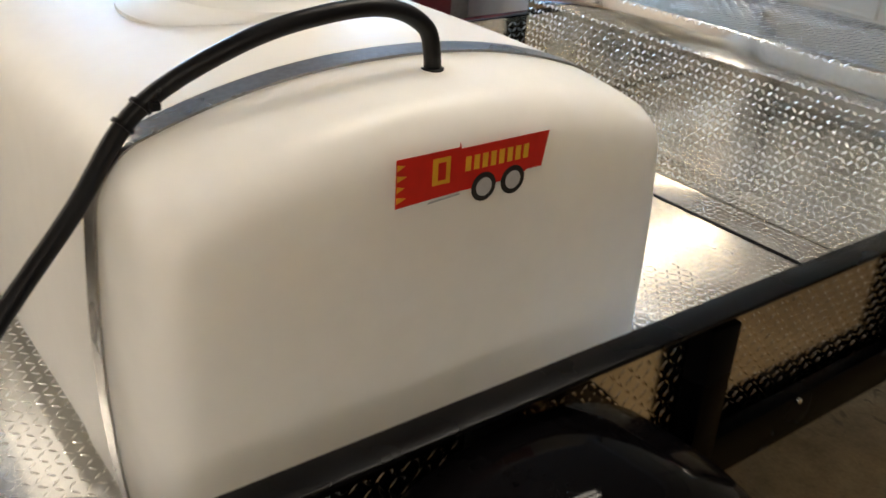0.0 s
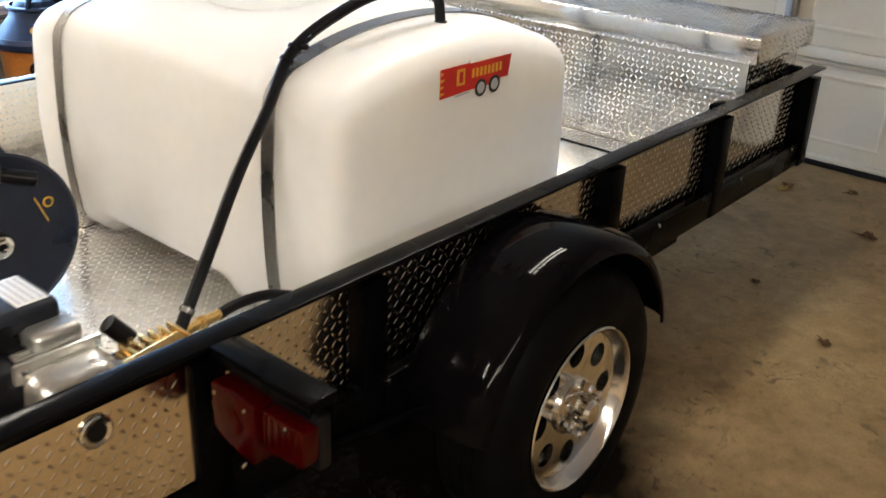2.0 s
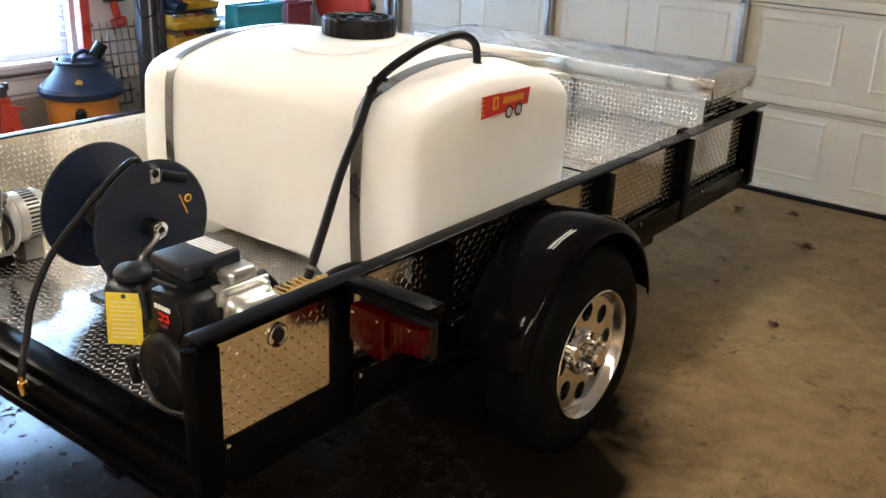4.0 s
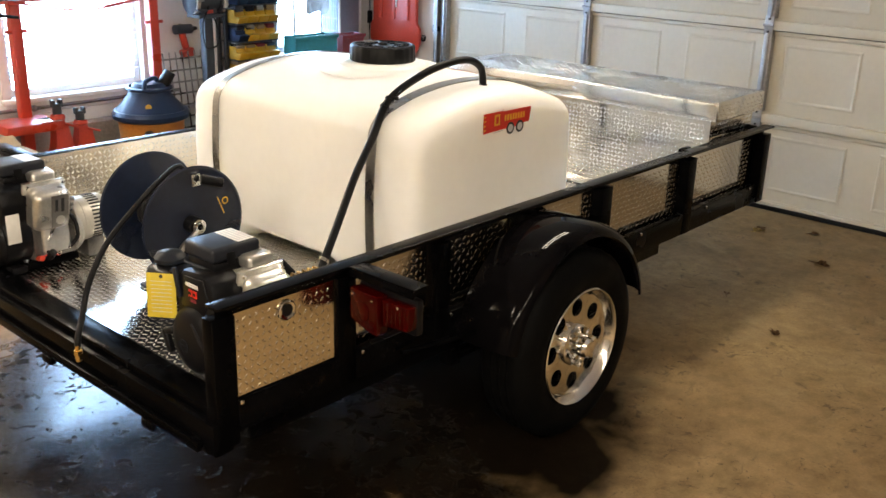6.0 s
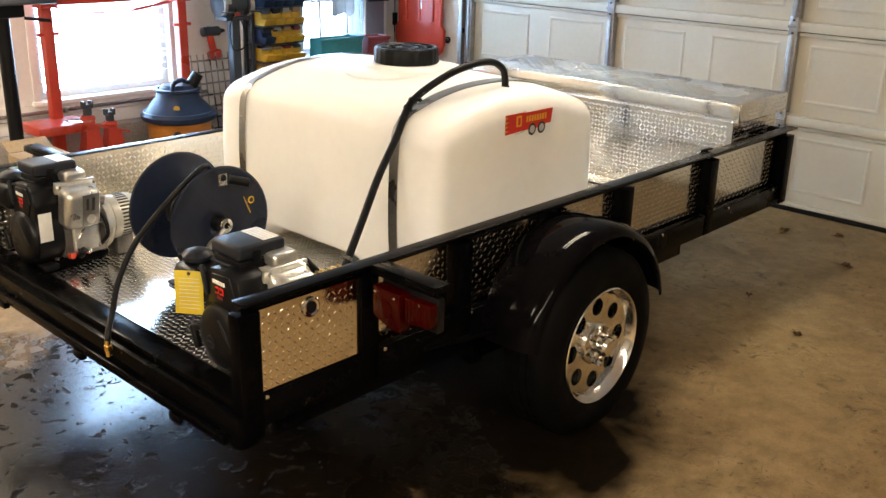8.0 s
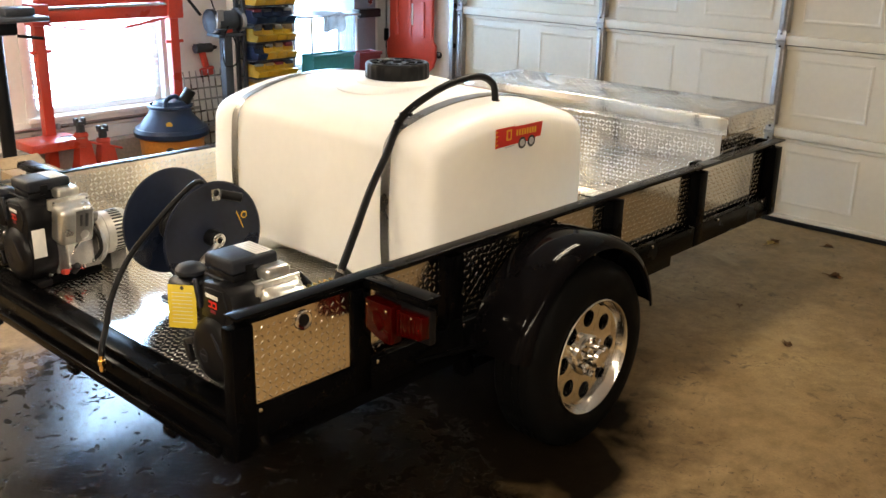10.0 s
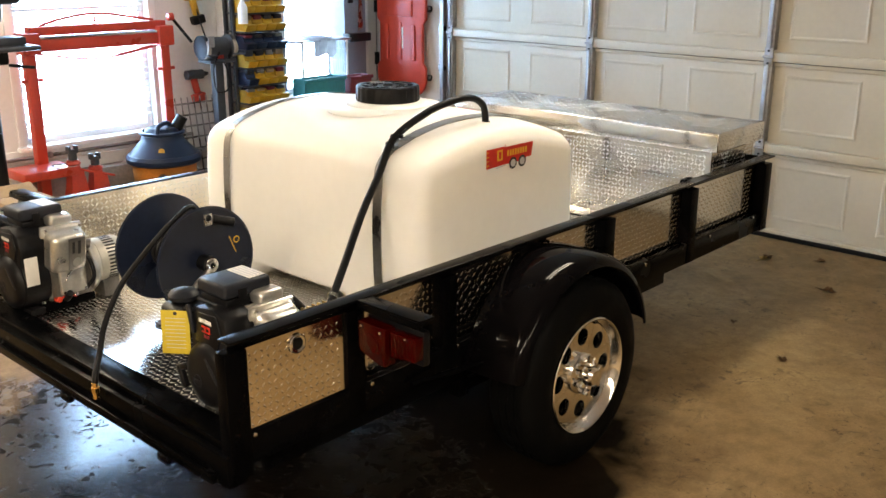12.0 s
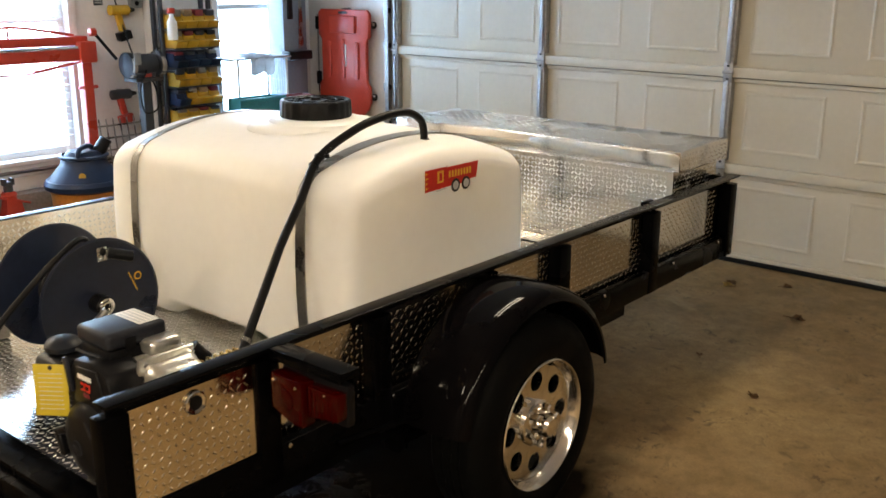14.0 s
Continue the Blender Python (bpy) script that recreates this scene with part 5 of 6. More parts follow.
    part("brass_nut", turned(lathe([(-0.008, 0.006), (-0.008, 0.0135), (0.008, 0.0135), (0.008, 0.006)], 6), pose(-0.108, 0.671, 0.51)), M_BRASS, r)


hose_reel()


# ---------- workshop things along the window wall ----------
def metal_brake():
    """A red sheet metal bending brake on legs, with truss rods."""
    b = thing("metal_brake", "red sheet metal bending brake on a stand before the window", "metal brake", (1.95, 4.3, 0))
    x0, x1, y = 1.455, 2.455, 4.3
    part("lower_beam", box(x0 - 0.03, x1 + 0.04, y - 0.05, y + 0.05, 1.203, 1.283, 0.006), M_RED, b)
    part("upper_beam", box(x0 + 0.02, x1 + 0.03, y - 0.02, y + 0.07, 1.303, 1.363, 0.006), M_RED, b)
    part("clamp_bar", box(x0 + 0.02, x1 + 0.02, y - 0.06, y - 0.021, 1.285, 1.302, 0.003), M_ALU, b)
    xm = (x0 + x1) / 2
    part("top_truss", hose([(x0 + 0.1, y + 0.02, 1.363), (xm - 0.25, y + 0.02, 1.403), (xm, y + 0.02, 1.433), (xm + 0.25, y + 0.02, 1.403), (x1 - 0.05, y + 0.02, 1.368)], 0.009, 8, 4), M_RED, b)
    part("truss_strut", rod((xm, y + 0.02, 1.358), (xm, y + 0.02, 1.433), 0.007, seg=8), M_RED, b)
    part("lower_truss", hose([(x0 + 0.03, y - 0.03, 1.193), (xm, y - 0.03, 1.128), (x1 - 0.02, y - 0.03, 1.198)], 0.006, 8, 3), M_RED, b)
    part("truss_sleeve", rod((xm + 0.12, y - 0.03, 1.146), (x1 - 0.1, y - 0.03, 1.186), 0.010, seg=10), M_RED, b)
    for x in (x0, x1):
        leg = part("leg", box(x - 0.035, x + 0.035, y - 0.035, y + 0.035, 0.05, 1.202, 0.005), M_RED, b)
        part("foot_bar", box(x - 0.05, x + 0.05, y - 0.28, y + 0.07, 0.001, 0.05, 0.006), M_RED, leg)
        part("leg_pin", rod((x - 0.07, y - 0.02, 1.02), (x + 0.07, y - 0.02, 1.02), 0.012, seg=10), M_RED, leg)
    part("shelf_plate", box(x0 - 0.24, x0 + 0.13, y - 0.26, y + 0.02, 0.40, 0.46, 0.008), M_RED, b)
    part("shelf_top", box(x0 + 0.0, x0 + 0.125, y - 0.255, y - 0.13, 0.461, 0.466, 0.002), M_ALU, b)
    for x in (x0, x1):
        part("end_block", box(x - 0.06, x + 0.06, y - 0.075, y + 0.06, 1.188, 1.328, 0.01), M_RED, b)
    part("handle", rod((x1 + 0.06, y - 0.03, 1.398), (x1 + 0.21, y - 0.06, 1.198), 0.011, seg=10), M_PLASTIC, b, "black clamp handle")
    part("handle_pivot", rod((x1 + 0.03, y - 0.05, 1.388), (x1 + 0.07, y - 0.05, 1.388), 0.028, seg=14), M_RED, b)


metal_brake()


def jack_stand(x, y, h):
    j = thing("jack_stand", "red steel jack stand with a dark ratchet post", "jack stand", (x, y, 0), group="jack stands")
    for sx in (-1, 1):
        for sy in (-1, 1):
            part("leg", turned(prism([(-0.03, 0), (0.02, 0), (0.028, h * 0.72), (0.004, h * 0.72)], 0.004), Matrix.Translation((x + sx * 0.085, y + sy * 0.085, 0.001)) @ pose(0, 0, 0, sy * 8, sx * -8, 0)), M_RED, j)
    body = lathe([(h * 0.25, 0.10), (h * 0.5, 0.068), (h * 0.80, 0.042), (h * 0.84, 0.04), (h * 0.84, 0)], 4)
    part("tower", turned(body, pose(x, y, 0, 0, 0, 45)), M_RED, j, smooth=20)
    part("collar", turned(lathe([(h * 0.77, 0.043), (h * 0.80, 0.05), (h * 0.83, 0.043)], 16), pose(x, y, 0)), M_RED, j)
    part("post", rod((x, y, h * 0.6), (x, y, h * 0.93), 0.029, seg=14), M_GREYMETAL, j, "dark ratchet post")
    part("saddle", box(x - 0.037, x + 0.037, y - 0.022, y + 0.022, h * 0.915, h * 0.96, 0.006), M_GREYMETAL, j)
    for s in (-1, 1):
        part("saddle_horn", box(x + s * 0.026 - 0.010, x + s * 0.026 + 0.010, y - 0.022, y + 0.022, h * 0.955, h, 0.003), M_GREYMETAL, j)
    part("pawl_handle", rod((x + 0.03, y - 0.03, h * 0.73), (x + 0.11, y - 0.05, h * 0.68), 0.008, seg=8), M_RED, j)


jack_stand(1.58, 4.1, 0.59)
jack_stand(1.735, 4.1, 0.52)


def shop_vacuum():
    v = thing("shop_vacuum", "workshop vacuum with dark blue head on an orange drum", "vacuum cleaner", (2.24, 4.05, 0))
    c = (2.24, 4.05)
    part("drum", turned(lathe([(0.06, 0.0), (0.06, 0.19), (0.1, 0.21), (0.36, 0.225), (0.385, 0.232), (0.39, 0.0)], 40), pose(c[0], c[1], 0)), M_ORANGE, v, "orange-brown drum")
    part("head_skirt", turned(lathe([(0.385, 0.235), (0.40, 0.262), (0.43, 0.265), (0.455, 0.25), (0.46, 0.0)], 40), pose(c[0], c[1], 0)), M_BLUE, v)
    part("head_dome", turned(lathe([(0.455, 0.24), (0.50, 0.20), (0.55, 0.155), (0.585, 0.145), (0.60, 0.125), (0.62, 0.12), (0.64, 0.10), (0.645, 0.0)], 28), pose(c[0], c[1], 0)), M_BLUE, v, "dark blue motor head")
    part("vent_ring", turned(lathe([(0.592, 0.15), (0.60, 0.162), (0.612, 0.16), (0.618, 0.14)], 28), pose(c[0], c[1], 0)), M_BLUE, v)
    part("carry_handle", hose([(c[0] - 0.1, c[1] - 0.1, 0.60), (c[0] - 0.08, c[1] - 0.09, 0.66), (c[0] + 0.03, c[1] - 0.03, 0.67), (c[0] + 0.08, c[1], 0.62)], 0.016, 10, 5), M_BLUE, v)
    part("exhaust_port", rod((c[0] + 0.07, c[1] - 0.04, 0.60), (c[0] + 0.135, c[1] - 0.07, 0.71), 0.045, 0.04, 20), M_PLASTIC, v, "black exhaust port")
    part("badge", turned(lathe([(0, 0.022), (0.003, 0.022), (0.003, 0)], 20), look((c[0] - 0.115, c[1] - 0.165, 0.50), (c[0] - 1, c[1] - 1.4, 0.9)) @ pose(0, 0, 0, 180, 0, 0)), M_BIN, v, "small round yellow badge")
    part("intake", rod((c[0] - 0.13, c[1] - 0.18, 0.31), (c[0] - 0.17, c[1] - 0.24, 0.31), 0.035, seg=20), M_PLASTIC, v)
    for a in (45, 135, 225, 315):
        part("caster", turned(lathe([(-0.02, 0.0), (-0.02, 0.03), (0.02, 0.03), (0.02, 0.0)], 16), Matrix.Translation((c[0] + 0.17 * math.cos(radians(a)), c[1] + 0.17 * math.sin(radians(a)), 0.031)) @ pose(0, 0, 0, 90, 0, a)), M_PLASTIC, v)


shop_vacuum()


def bench_grinder():
    g = thing("bench_grinder", "grey bench grinder on a steel pedestal", "bench grinder", (2.81, 4.15, 0))
    x, y = 2.81, 4.15
    part("pedestal", box(x - 0.036, x + 0.036, y - 0.036, y + 0.036, 0.02, 1.045, 0.008), M_GREYMETAL, g)
    part("pedestal_base", box(x - 0.16, x + 0.16, y - 0.16, y + 0.16, 0.001, 0.02, 0.004), M_GREYMETAL, g)
    part("top_plate", box(x - 0.11, x + 0.11, y - 0.08, y + 0.08, 1.045, 1.070, 0.004), M_GREYMETAL, g)
    part("motor", rod((x - 0.085, y, 1.160), (x + 0.085, y, 1.160), 0.072, seg=28), M_GREYMETAL, g, "round grey motor")
    part("motor_foot", box(x - 0.07, x + 0.07, y - 0.05, y + 0.05, 1.071, 1.105, 0.006), M_GREYMETAL, g)
    for s, m in ((-1, M_DGREY), (1, M_GREYMETAL)):
        part("wheel_guard", rod((x + s * 0.098, y, 1.160), (x + s * 0.138, y, 1.160), 0.088, seg=32), m, g)
        part("grinding_wheel", rod((x + s * 0.103, y - 0.03, 1.150), (x + s * 0.133, y - 0.03, 1.150), 0.074, seg=32), M_LEDGE, g, "grey grinding wheel")
        part("tool_rest", box(x + s * 0.12 - 0.04, x + s * 0.12 + 0.04, y - 0.15, y - 0.09, 1.105, 1.113, 0.002), M_GREYMETAL, g)
    part("spark_shield", box(x - 0.145, x - 0.09, y - 0.125, y - 0.118, 1.17, 1.25, 0.002), M_GALV, g)
    part("switch_plate", box(x - 0.03, x + 0.03, y - 0.056, y - 0.0505, 1.075, 1.100, 0.002), M_RED, g, "small red switch plate")
    part("power_cord", hose([(x - 0.02, y - 0.07, 1.125), (x - 0.1, y - 0.1, 1.0), (x - 0.07, y - 0.09, 0.84), (x + 0.05, y - 0.07, 0.86), (x + 0.09, y + 0.02, 1.02), (x + 0.06, y + 0.2, 1.2), (x + 0.02, y + 0.33, 1.62)], 0.006, 8, 6), M_HOSE, g, "black power cord")


bench_grinder()


def bin_rack():
    r = thing("bin_rack", "dark steel rack of yellow plastic parts bins", "parts rack", (3.5, 4.2, 0))
    x0, x1, y0, y1 = 3.07, 3.49, 4.12, 4.37
    for x in (x0, x1):
        for y in (y0 + 0.16, y1):
            part("upright", box(x - 0.014, x + 0.014, y - 0.014, y + 0.014, 0.001, 1.75, 0.002), M_GREYMETAL, r)
    for k in range(9):
        z = 0.286 + 0.138 * k
        sh = part("bin_rail", box(x0, x1, y0 + 0.02, y1, z - 0.008, z, 0.002), M_GREYMETAL, r)
        n = 4
        for q in range(n):
            a = x0 + 0.02 + q * (x1 - x0 - 0.03) / n
            b = a + (x1 - x0 - 0.05) / n
            out = [(y0 + 0.03, z + 0.001), (y0, z + 0.05), (y0 + 0.06, z + 0.055), (y0 + 0.075, z + 0.1), (y1 - 0.04, z + 0.1), (y1 - 0.04, z + 0.001)]
            bm = prism([(c[0], c[1]) for c in out], b - a, 0.003)
            bm = turned(bm, Matrix(((0, 1, 0, a), (1, 0, 0, 0), (0, 0, 1, 0), (0, 0, 0, 1))))
            bmesh.ops.recalc_face_normals(bm, faces=bm.faces)
            dark = (k == 6) or (k * 4 + q) % 11 == 5
            part("bin", bm, M_BLUE if dark else M_BIN, r, "dark blue parts bin" if dark else "")
            part("bin_load", box(a + 0.008, b - 0.008, y0 + 0.055, y1 - 0.05, z + 0.085, z + 0.112 + 0.010 * ((q * 3 + k) % 3), 0.01), (M_GREYMETAL, M_CARD, M_DGREY, M_MAROON, M_STEEL)[(2 * q + 3 * k) % 5], r)


bin_rack()


def clothes_rack():
    c = thing("drying_rack", "white wire rack with a grey cloth over it before the window", "drying rack", (4.1, 4.1, 0))
    x0, x1, y0, y1 = 3.50, 4.08, 4.10, 4.33
    for x, y in ((x0 + 0.1, y0), (x1, y0), (x0 + 0.1, y1), (x1, y1)):
        part("leg", rod((x, y, 0.001), (x, y, 1.14), 0.010, seg=10), M_TRIM, c)
    part("top_tray", box(x0, x1 + 0.03, y0 - 0.03, y1, 1.14, 1.155, 0.004), M_GALV, c)
    for k in range(8):
        part("wire", rod((x1, y0 + 0.03 * k, 0.6), (x1 - 0.01, y0 + 0.03 * k, 1.14), 0.003, seg=6), M_GALV, c)
    for k in range(5):
        part("wire", rod((x1 - 0.003, y0, 0.66 + 0.1 * k), (x1 - 0.003, y1, 0.66 + 0.1 * k), 0.003, seg=6), M_GALV, c)
    bm = bmesh.new()
    n, m = 14, 22
    grid = []
    for i in range(n + 1):
        col = []
        for j in range(m + 1):
            s = (j / m - 0.5) * 0.42
            fold = 0.012 * math.sin(i * 1.1) + 0.006 * math.sin(i * 2.3 + j * 0.4)
            y = (y0 - 0.035 - fold) if s < -0.06 else (y1 + fold if s > 0.2 else y0 + (s + 0.06))
            z = 1.17 - max(0, -s - 0.06) * (0.95 + 0.08 * math.sin(i * 0.7)) + 0.004 * math.sin(i)
            col.append(bm.verts.new((3.69 + 0.235 * i / n, y, z)))
        grid.append(col)
    for i in range(n):
        for j in range(m):
            bm.faces.new((grid[i][j], grid[i + 1][j], grid[i + 1][j + 1], grid[i][j + 1]))
    bmesh.ops.solidify(bm, geom=bm.faces[:], thickness=0.004)
    cloth = single("cloth", bm, M_CLOTH, "grey rag hung over the wire rack", "cloth", smooth=60)


clothes_rack()


def crate(x0, x1, y0, y1, z0, z1, mat, name, label, cat):
    t = thing(name, label, cat, ((x0 + x1) / 2, (y0 + y1) / 2, z0))
    w = 0.012
    part("crate_floor", box(x0, x1, y0, y1, z0 + 0.001, z0 + w, 0.003), mat, t)
    for a, b, c, d in ((x0, x1, y0, y0 + w), (x0, x1, y1 - w, y1), (x0, x0 + w, y0 + w, y1 - w), (x1 - w, x1, y0 + w, y1 - w)):
        part("crate_wall", box(a, b, c, d, z0 + w + 0.001, z1, 0.003), mat, t)
    part("crate_rim", box(x0 - 0.01, x1 + 0.01, y0 - 0.012, y0 - 0.001, z1 - 0.03, z1, 0.004), mat, t)
    return t


crate(3.47, 3.90, 3.93, 4.08, 0.0, 0.87, M_TEAL, "teal_bin", "tall teal plastic bin beside the wire rack", "bin")


def creeper():
    """A mechanic's creeper hung upright on the wall."""
    c = thing("creeper", "red moulded mechanic's creeper hung upright on the wall", "creeper", (GX - 0.06, 3.995, 0.65))
    y0, y1, z0, z1 = 3.70, 4.29, 0.64, 1.50
    ym = (y0 + y1) / 2
    out = [(y0 + 0.03, z0 + 0.05), (y0 + 0.09, z0), (y1 - 0.09, z0), (y1 - 0.03, z0 + 0.05), (y1, z0 + 0.12), (y1, z0 + 0.24), (y1 - 0.035, z0 + 0.28), (y1 - 0.035, z1 - 0.25), (y1, z1 - 0.21), (y1, z1 - 0.03), (y1 - 0.03, z1),
           (y0 + 0.03, z1), (y0, z1 - 0.03), (y0, z1 - 0.21), (y0 + 0.035, z1 - 0.25), (y0 + 0.035, z0 + 0.28), (y0, z0 + 0.24), (y0, z0 + 0.12)]
    bm = prism(out, 0.035, 0.010)
    bm = turned(bm, Matrix(((0, -1, 0, GX - 0.055), (1, 0, 0, 0), (0, 0, 1, 0), (0, 0, 0, 1))))
    bmesh.ops.recalc_face_normals(bm, faces=bm.faces)
    body = part("shell", bm, M_RED_PL, c, "red moulded plastic shell")
    xf = GX - 0.0915
    part("head_pad", box(xf - 0.016, xf, ym - 0.15, ym + 0.15, z1 - 0.19, z1 - 0.05, 0.008), M_RED_PL, c)
    for s in (-1, 1):
        part("side_rail", box(xf - 0.012, xf, ym + s * 0.16 - 0.022, ym + s * 0.16 + 0.022, z0 + 0.30, z1 - 0.26, 0.006), M_RED_PL, c)
    part("spine_rib", box(xf - 0.008, xf, ym - 0.018, ym + 0.018, z0 + 0.3, z0 + 0.62, 0.004), M_RED_PL, c)
    part("grip_hole", box(xf - 0.0015, xf + 0.001, ym - 0.05, ym + 0.05, z1 - 0.035, z1 - 0.015, 0.0005), M_LBLK, c)
    part("maker_mark", box(xf - 0.0012, xf, ym - 0.035, ym - 0.015, z0 + 0.40, z0 + 0.58, 0.0004), M_PAPER, c, "faded pale bar of a maker's mark")
    for y in (y0 + 0.005, y1 - 0.005):
        for z in (z0 + 0.16, z1 - 0.12):
            part("caster", rod((GX - 0.03, y - 0.012, z), (GX - 0.03, y + 0.012, z), 0.028, seg=18), M_PLASTIC, c, "black caster wheel")
            part("caster_fork", box(GX - 0.054, GX - 0.03, y - 0.016, y + 0.016, z - 0.006, z + 0.02, 0.003), M_STEEL, c)
    part("wall_hook", box(GX - 0.09, GX - 0.001, ym - 0.01, ym + 0.01, z1 + 0.0, z1 + 0.012, 0.002), M_STEEL, c)


creeper()


def cord_hook():
    t = thing("wall_rod", "thin steel rod with black ends on the wall by the creeper", "rod", (GX - 0.02, 4.37, 0.6))
    part("rod_shaft", rod((GX - 0.02, 4.37, 0.55), (GX - 0.02, 4.37, 1.45), 0.006, seg=8), M_STEEL, t)
    for z in (0.92, 1.38):
        part("rod_clip", box(GX - 0.035, GX - 0.001, 4.352, 4.388, z - 0.055, z + 0.055, 0.006), M_PLASTIC, t, "black clip")


cord_hook()


def shaded_wall_panel():
    """Panel in blue-grey for the backlit, shaded wall, with tools, beside the small window."""
    t = thing("locker", "blue-grey panel for the shaded wall, with long tools hung on it", "locker", (4.36, 4.4, 0))
    # the wall's shade is put into the blue-grey colour of these blocks
    part("shaded_wall_body", box(4.240, 4.490, 4.300, 4.498, 0.345, 1.98, 0.006), M_BLUEGREY, t)
    part("shaded_wall_base", box(4.240, 4.490, 4.300, 4.375, 0.001, 0.344, 0.004), M_BLUEGREY, t)
    part("tray", box(4.210, 4.460, 4.200, 4.299, 1.10, 1.17, 0.006), M_PLASTIC, t, "dark tool tray")
    part("level", box(4.280, 4.330, 4.280, 4.299, 1.42, 1.85, 0.005), M_PLASTIC, t, "dark spirit level")
    part("saw_blade", prism_panel(), M_STEEL, t, "hanging steel blade")


def prism_panel():
    bm = prism([(4.39, 1.18), (4.445, 1.20), (4.43, 1.62), (4.405, 1.64)], 0.006, 0.001)
    bmesh.ops.translate(bm, vec=(0, 4.288, 0), verts=bm.verts)
    return bm


shaded_wall_panel()
crate(3.98, 4.22, 3.95, 4.08, 0.0, 0.85, M_MAROON, "red_crate", "dark red plastic box on the floor by the blue-grey panel", "box")


def hanging_tool(x, z, kind):
    """A power tool hung on the wall: body, grip, chuck and battery."""
    y = GY - 0.06
    m = M_RED if kind == "red" else M_BIN
    t = thing("power_tool", "red and black cordless tool hung on the wall" if kind == "red" else "yellow and black cordless drill hung on the wall", "power tool", (x, y, z), group="tools hung on the wall")
    part("motor_case", rod((x - 0.075, y, z), (x + 0.07, y, z), 0.036, seg=18), M_GREYMETAL if kind == "red" else m, t)
    part("chuck", rod((x + 0.07, y, z), (x + 0.12, y, z), 0.022, 0.012, 16), M_PLASTIC, t)
    part("grip", turned(box(-0.024, 0.024, -0.02, 0.02, -0.15, -0.02, 0.012, 3), Matrix.Translation((x - 0.02, y, z)) @ pose(0, 0, 0, 0, -14, 0)), m, t)
    part("battery", turned(box(-0.05, 0.05, -0.035, 0.035, -0.215, -0.152, 0.01), Matrix.Translation((x - 0.02, y, z)) @ pose(0, 0, 0, 0, -14, 0)), m if kind == "red" else M_PLASTIC, t)
    part("hook", rod((x, GY - 0.001, z + 0.03), (x, y, z + 0.034), 0.005, seg=8), M_STEEL, t)


hanging_tool(2.80, 0.93, "red")
hanging_tool(2.84, 1.52, "yellow")


def wall_box():
    t = thing("outlet_box", "grey electrical outlet box with conduit on the wall", "outlet", (3.1, GY, 1.6))
    part("box_body", box(2.95, 3.04, GY - 0.05, GY - 0.001, 1.53, 1.66, 0.006), M_GALV, t)
    part("conduit", rod((2.995, GY - 0.02, 1.661), (2.995, GY - 0.02, GZ - 0.001), 0.011, seg=12), M_GALV, t)
    for z in (1.565, 1.62):
        part("socket_face", rod((2.995, GY - 0.053, z), (2.995, GY - 0.05, z), 0.018, seg=16), M_PLASTIC, t)
    bx = thing("wall_board", "white painted upright board on the wall", "board", (3.16, GY - 0.02, 0.36))
    part("board", box(3.07, 3.26, GY - 0.09, GY - 0.001, 0.345, 2.3, 0.004), M_TRIM, bx)
    sp = thing("spray_bottle", "clear spray bottle with a red trigger hung by the rack", "bottle", (3.03, 4.09, 1.32))
    part("bottle_body", turned(lathe([(0, 0), (0, 0.036), (0.12, 0.036), (0.16, 0.016), (0.18, 0.014), (0.18, 0)], 20), pose(3.03, 4.09, 1.32)), M_PAPER, sp)
    part("trigger", box(3.0, 3.055, 4.075, 4.105, 1.50, 1.54, 0.008), M_RED, sp)
    pl = thing("wall_sign", "small grey plaque on the wall", "plaque", (2.72, GY, 1.6))
    part("plate", box(2.68, 2.75, GY - 0.006, GY - 0.001, 1.555, 1.62, 0.001), M_GREYMETAL, pl)
    for z in (1.572, 1.588, 1.604):
        part("text_bar", box(2.688, 2.742, GY - 0.0072, GY - 0.0062, z - 0.004, z + 0.004), M_LGRY, pl, smooth=0)


wall_box()


def wall_pipe():
    t = thing("wall_pipe", "thin grey steel pipe along the wall under the window", "pipe", (1.9, GY - 0.04, 0.475))
    part("pipe", rod((0.4, GY - 0.04, 0.475), (2.75, GY - 0.04, 0.475), 0.013, seg=12), M_STEEL, t)
    for x in (0.7, 1.6, 2.5):
        part("pipe_clip", box(x - 0.012, x + 0.012, GY - 0.056, GY - 0.001, 0.455, 0.495, 0.003), M_GALV, t)


wall_pipe()


def chain_rack():
    """Low grey wire shelf with boxes of hardware under the grinder."""
    t = thing("wire_shelf", "grey wire rack leaning under the wall tools", "wire rack", (2.74, 4.25, 0))
    for k in range(10):
        part("wire", rod((2.44 + 0.055 * k, 4.25, 0.02), (2.44 + 0.055 * k, 4.35, 0.78), 0.006, seg=6), M_STEEL, t)
    for k in range(9):
        part("wire", rod((2.44, 4.252 + 0.012 * k, 0.05 + 0.085 * k), (2.94, 4.252 + 0.012 * k, 0.05 + 0.085 * k), 0.007, seg=6), M_STEEL, t)
    part("rack_foot", box(2.43, 2.95, 4.24, 4.26, 0.001, 0.02, 0.004), M_STEEL, t)


chain_rack()


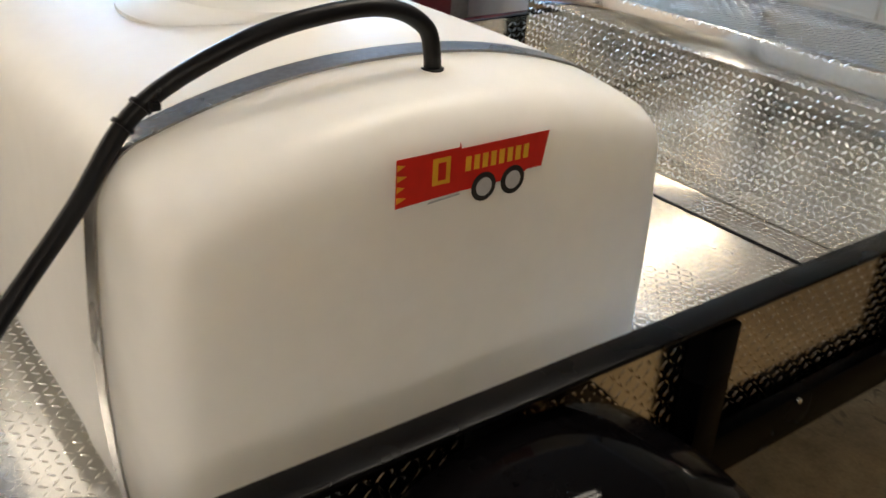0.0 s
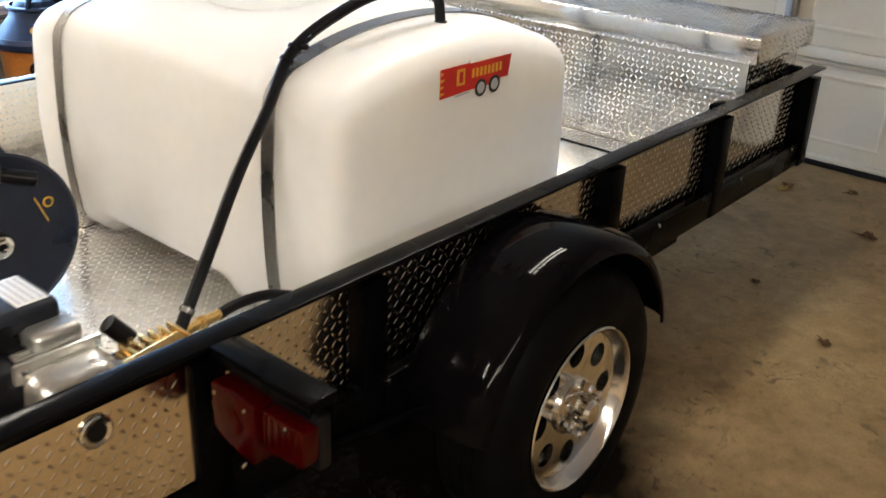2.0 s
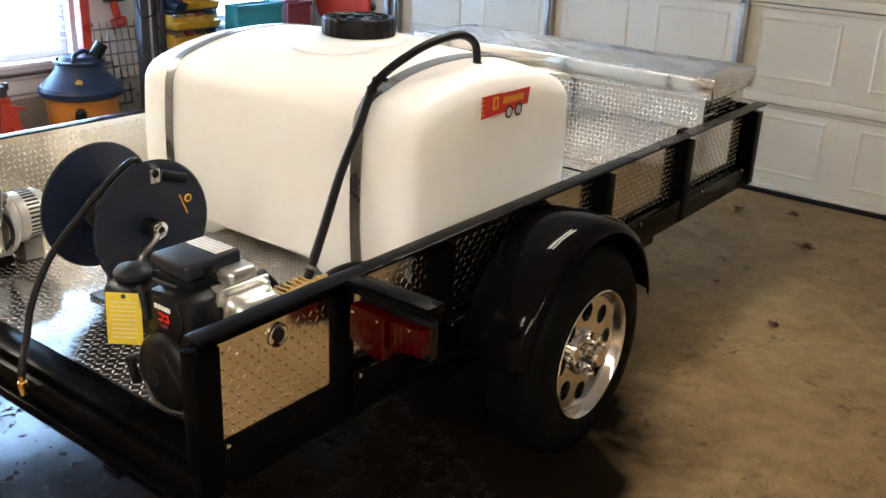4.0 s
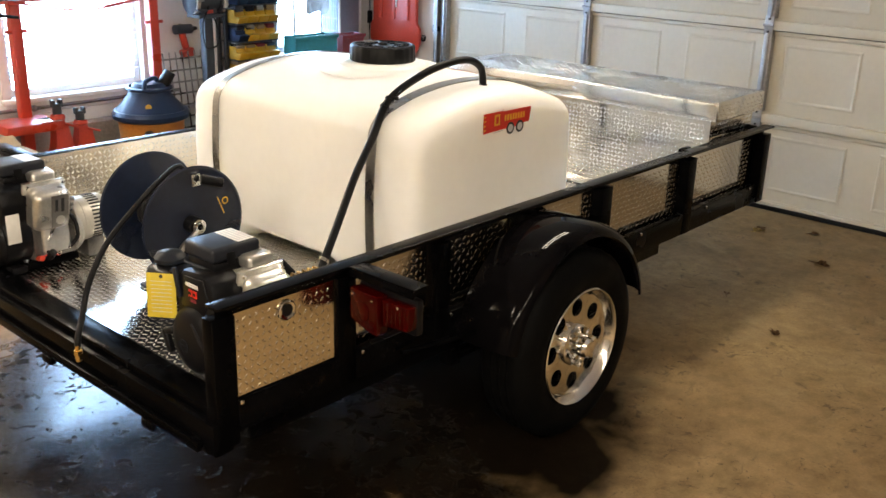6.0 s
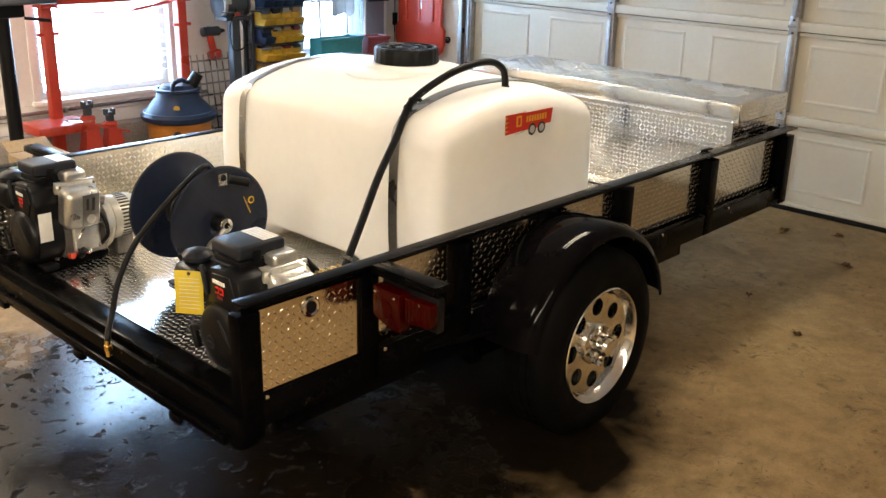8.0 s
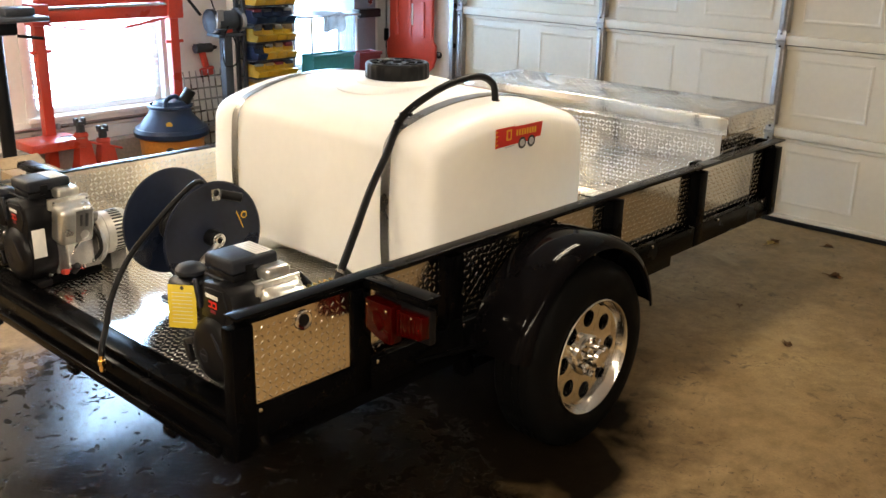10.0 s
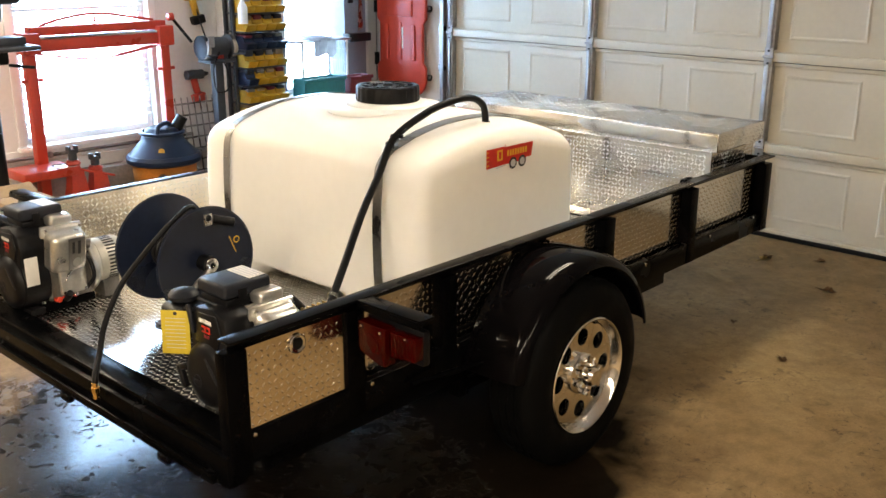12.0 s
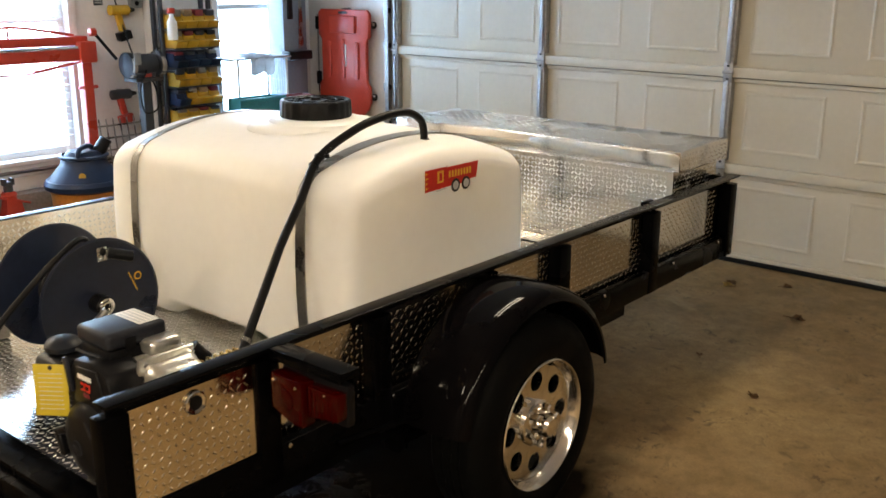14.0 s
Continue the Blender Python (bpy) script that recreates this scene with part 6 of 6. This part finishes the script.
def drill_press():
    """A dark machine with a table and a clutter of tool holders, by the brake."""
    d = thing("drill_press", "dark grey drill press with a round table", "drill press", (0.99, 3.85, 0))
    x, y = 0.99, 3.85
    part("press_base", box(x - 0.16, x + 0.16, y - 0.2, y + 0.2, 0.001, 0.05, 0.01), M_GREYMETAL, d)
    part("column", rod((x, y, 0.05), (x, y, 1.75), 0.042, seg=24), M_PLASTIC, d)
    tb = part("table", box(x - 0.08, x + 0.26, y - 0.2, y + 0.1, 1.275, 1.305, 0.012), M_GREYMETAL, d)
    part("table_arm", box(x - 0.06, x + 0.12, y - 0.06, y + 0.06, 1.190, 1.274, 0.015), M_PLASTIC, tb)
    part("vise", box(x + 0.02, x + 0.2, y - 0.14, y + 0.02, 1.306, 1.355, 0.01), M_GREYMETAL, tb)
    part("crank", rod((x + 0.1, y - 0.08, 1.190), (x + 0.24, y - 0.12, 1.170), 0.010, seg=10), M_PLASTIC, tb)
    part("head", box(x - 0.1, x + 0.14, y - 0.28, y + 0.14, 1.55, 1.85, 0.03, 3), M_GREYMETAL, d)
    part("chuck", rod((x + 0.02, y - 0.18, 1.450), (x + 0.02, y - 0.18, 1.55), 0.025, 0.04, 16), M_STEEL, d)


drill_press()


def carton():
    c = thing("carton", "open brown cardboard box on a stool", "box", (1.0, 3.5, 0.0))
    x0, x1, y0, y1 = 0.86, 1.15, 3.45, 3.7
    part("carton_body", box(x0, x1, y0, y1, 0.24, 0.42, 0.004), M_CARD, c)
    part("flap", turned(box(-0.135, 0.135, 0, 0.11, -0.002, 0.002), Matrix.Translation(((x0 + x1) / 2, y1 - 0.002, 0.422)) @ pose(0, 0, 0, 25, 0, 0)), M_CARD, c)
    s = thing("stool", "low dark wooden stool", "stool", (1.0, 3.57, 0))
    part("seat", box(x0 - 0.02, x1 + 0.02, y0 - 0.02, y1 + 0.02, 0.21, 0.239, 0.005), M_CARD, s)
    for x in (x0, x1):
        for y in (y0, y1):
            part("leg", box(x - 0.018, x + 0.018, y - 0.018, y + 0.018, 0.001, 0.21, 0.003), M_CARD, s)


carton()


# ---------- dry leaves on the floor ----------
def leaf(x, y, size, turn, seed, mat=M_LEAF):
    rnd = random.Random(seed)
    bm = bmesh.new()
    n = 22
    rim = []
    for k in range(n):
        a = 2 * math.pi * k / n
        r = size * (0.62 + 0.38 * abs(math.cos(2.5 * a))) * rnd.uniform(0.75, 1.1)
        rim.append(bm.verts.new((r * math.cos(a), 0.7 * r * math.sin(a), 0.003 + size * 0.45 * abs(math.sin(a)) ** 2 * rnd.uniform(0.4, 1.0))))
    mid = bm.verts.new((0, 0, 0.004))
    for k in range(n):
        bm.faces.new((mid, rim[k], rim[(k + 1) % n]))
    bmesh.ops.solidify(bm, geom=bm.faces[:], thickness=0.0012)
    turned(bm, pose(x, y, 0.0015, 0, 0, turn))
    hose([(x, y, 0.006), (x + size * 0.8 * math.cos(radians(turn)), y + size * 0.8 * math.sin(radians(turn)), 0.008), (x + size * 1.5 * math.cos(radians(turn)), y + size * 1.5 * math.sin(radians(turn + 6)), 0.006)], 0.0015, 5, 3, bm)
    return single("leaf", bm, mat, "curled dry brown leaf on the concrete" if mat is M_LEAF else "pale yellow dry leaf on the concrete", "leaf", group="fallen leaves", smooth=0)


for k, (x, y, s, a) in enumerate([(2.749, -0.389, 0.03, 40), (4.235, 0.353, 0.04, 10), (3.848, -0.181, 0.045, 80), (4.366, 0.067, 0.03, 120), (3.05, 0.0, 0.022, 200)]):
    leaf(x, y, 1.2 * s, a, k)
leaf(4.169, 0.342, 0.045, 150, 11, M_PALE_LEAF)
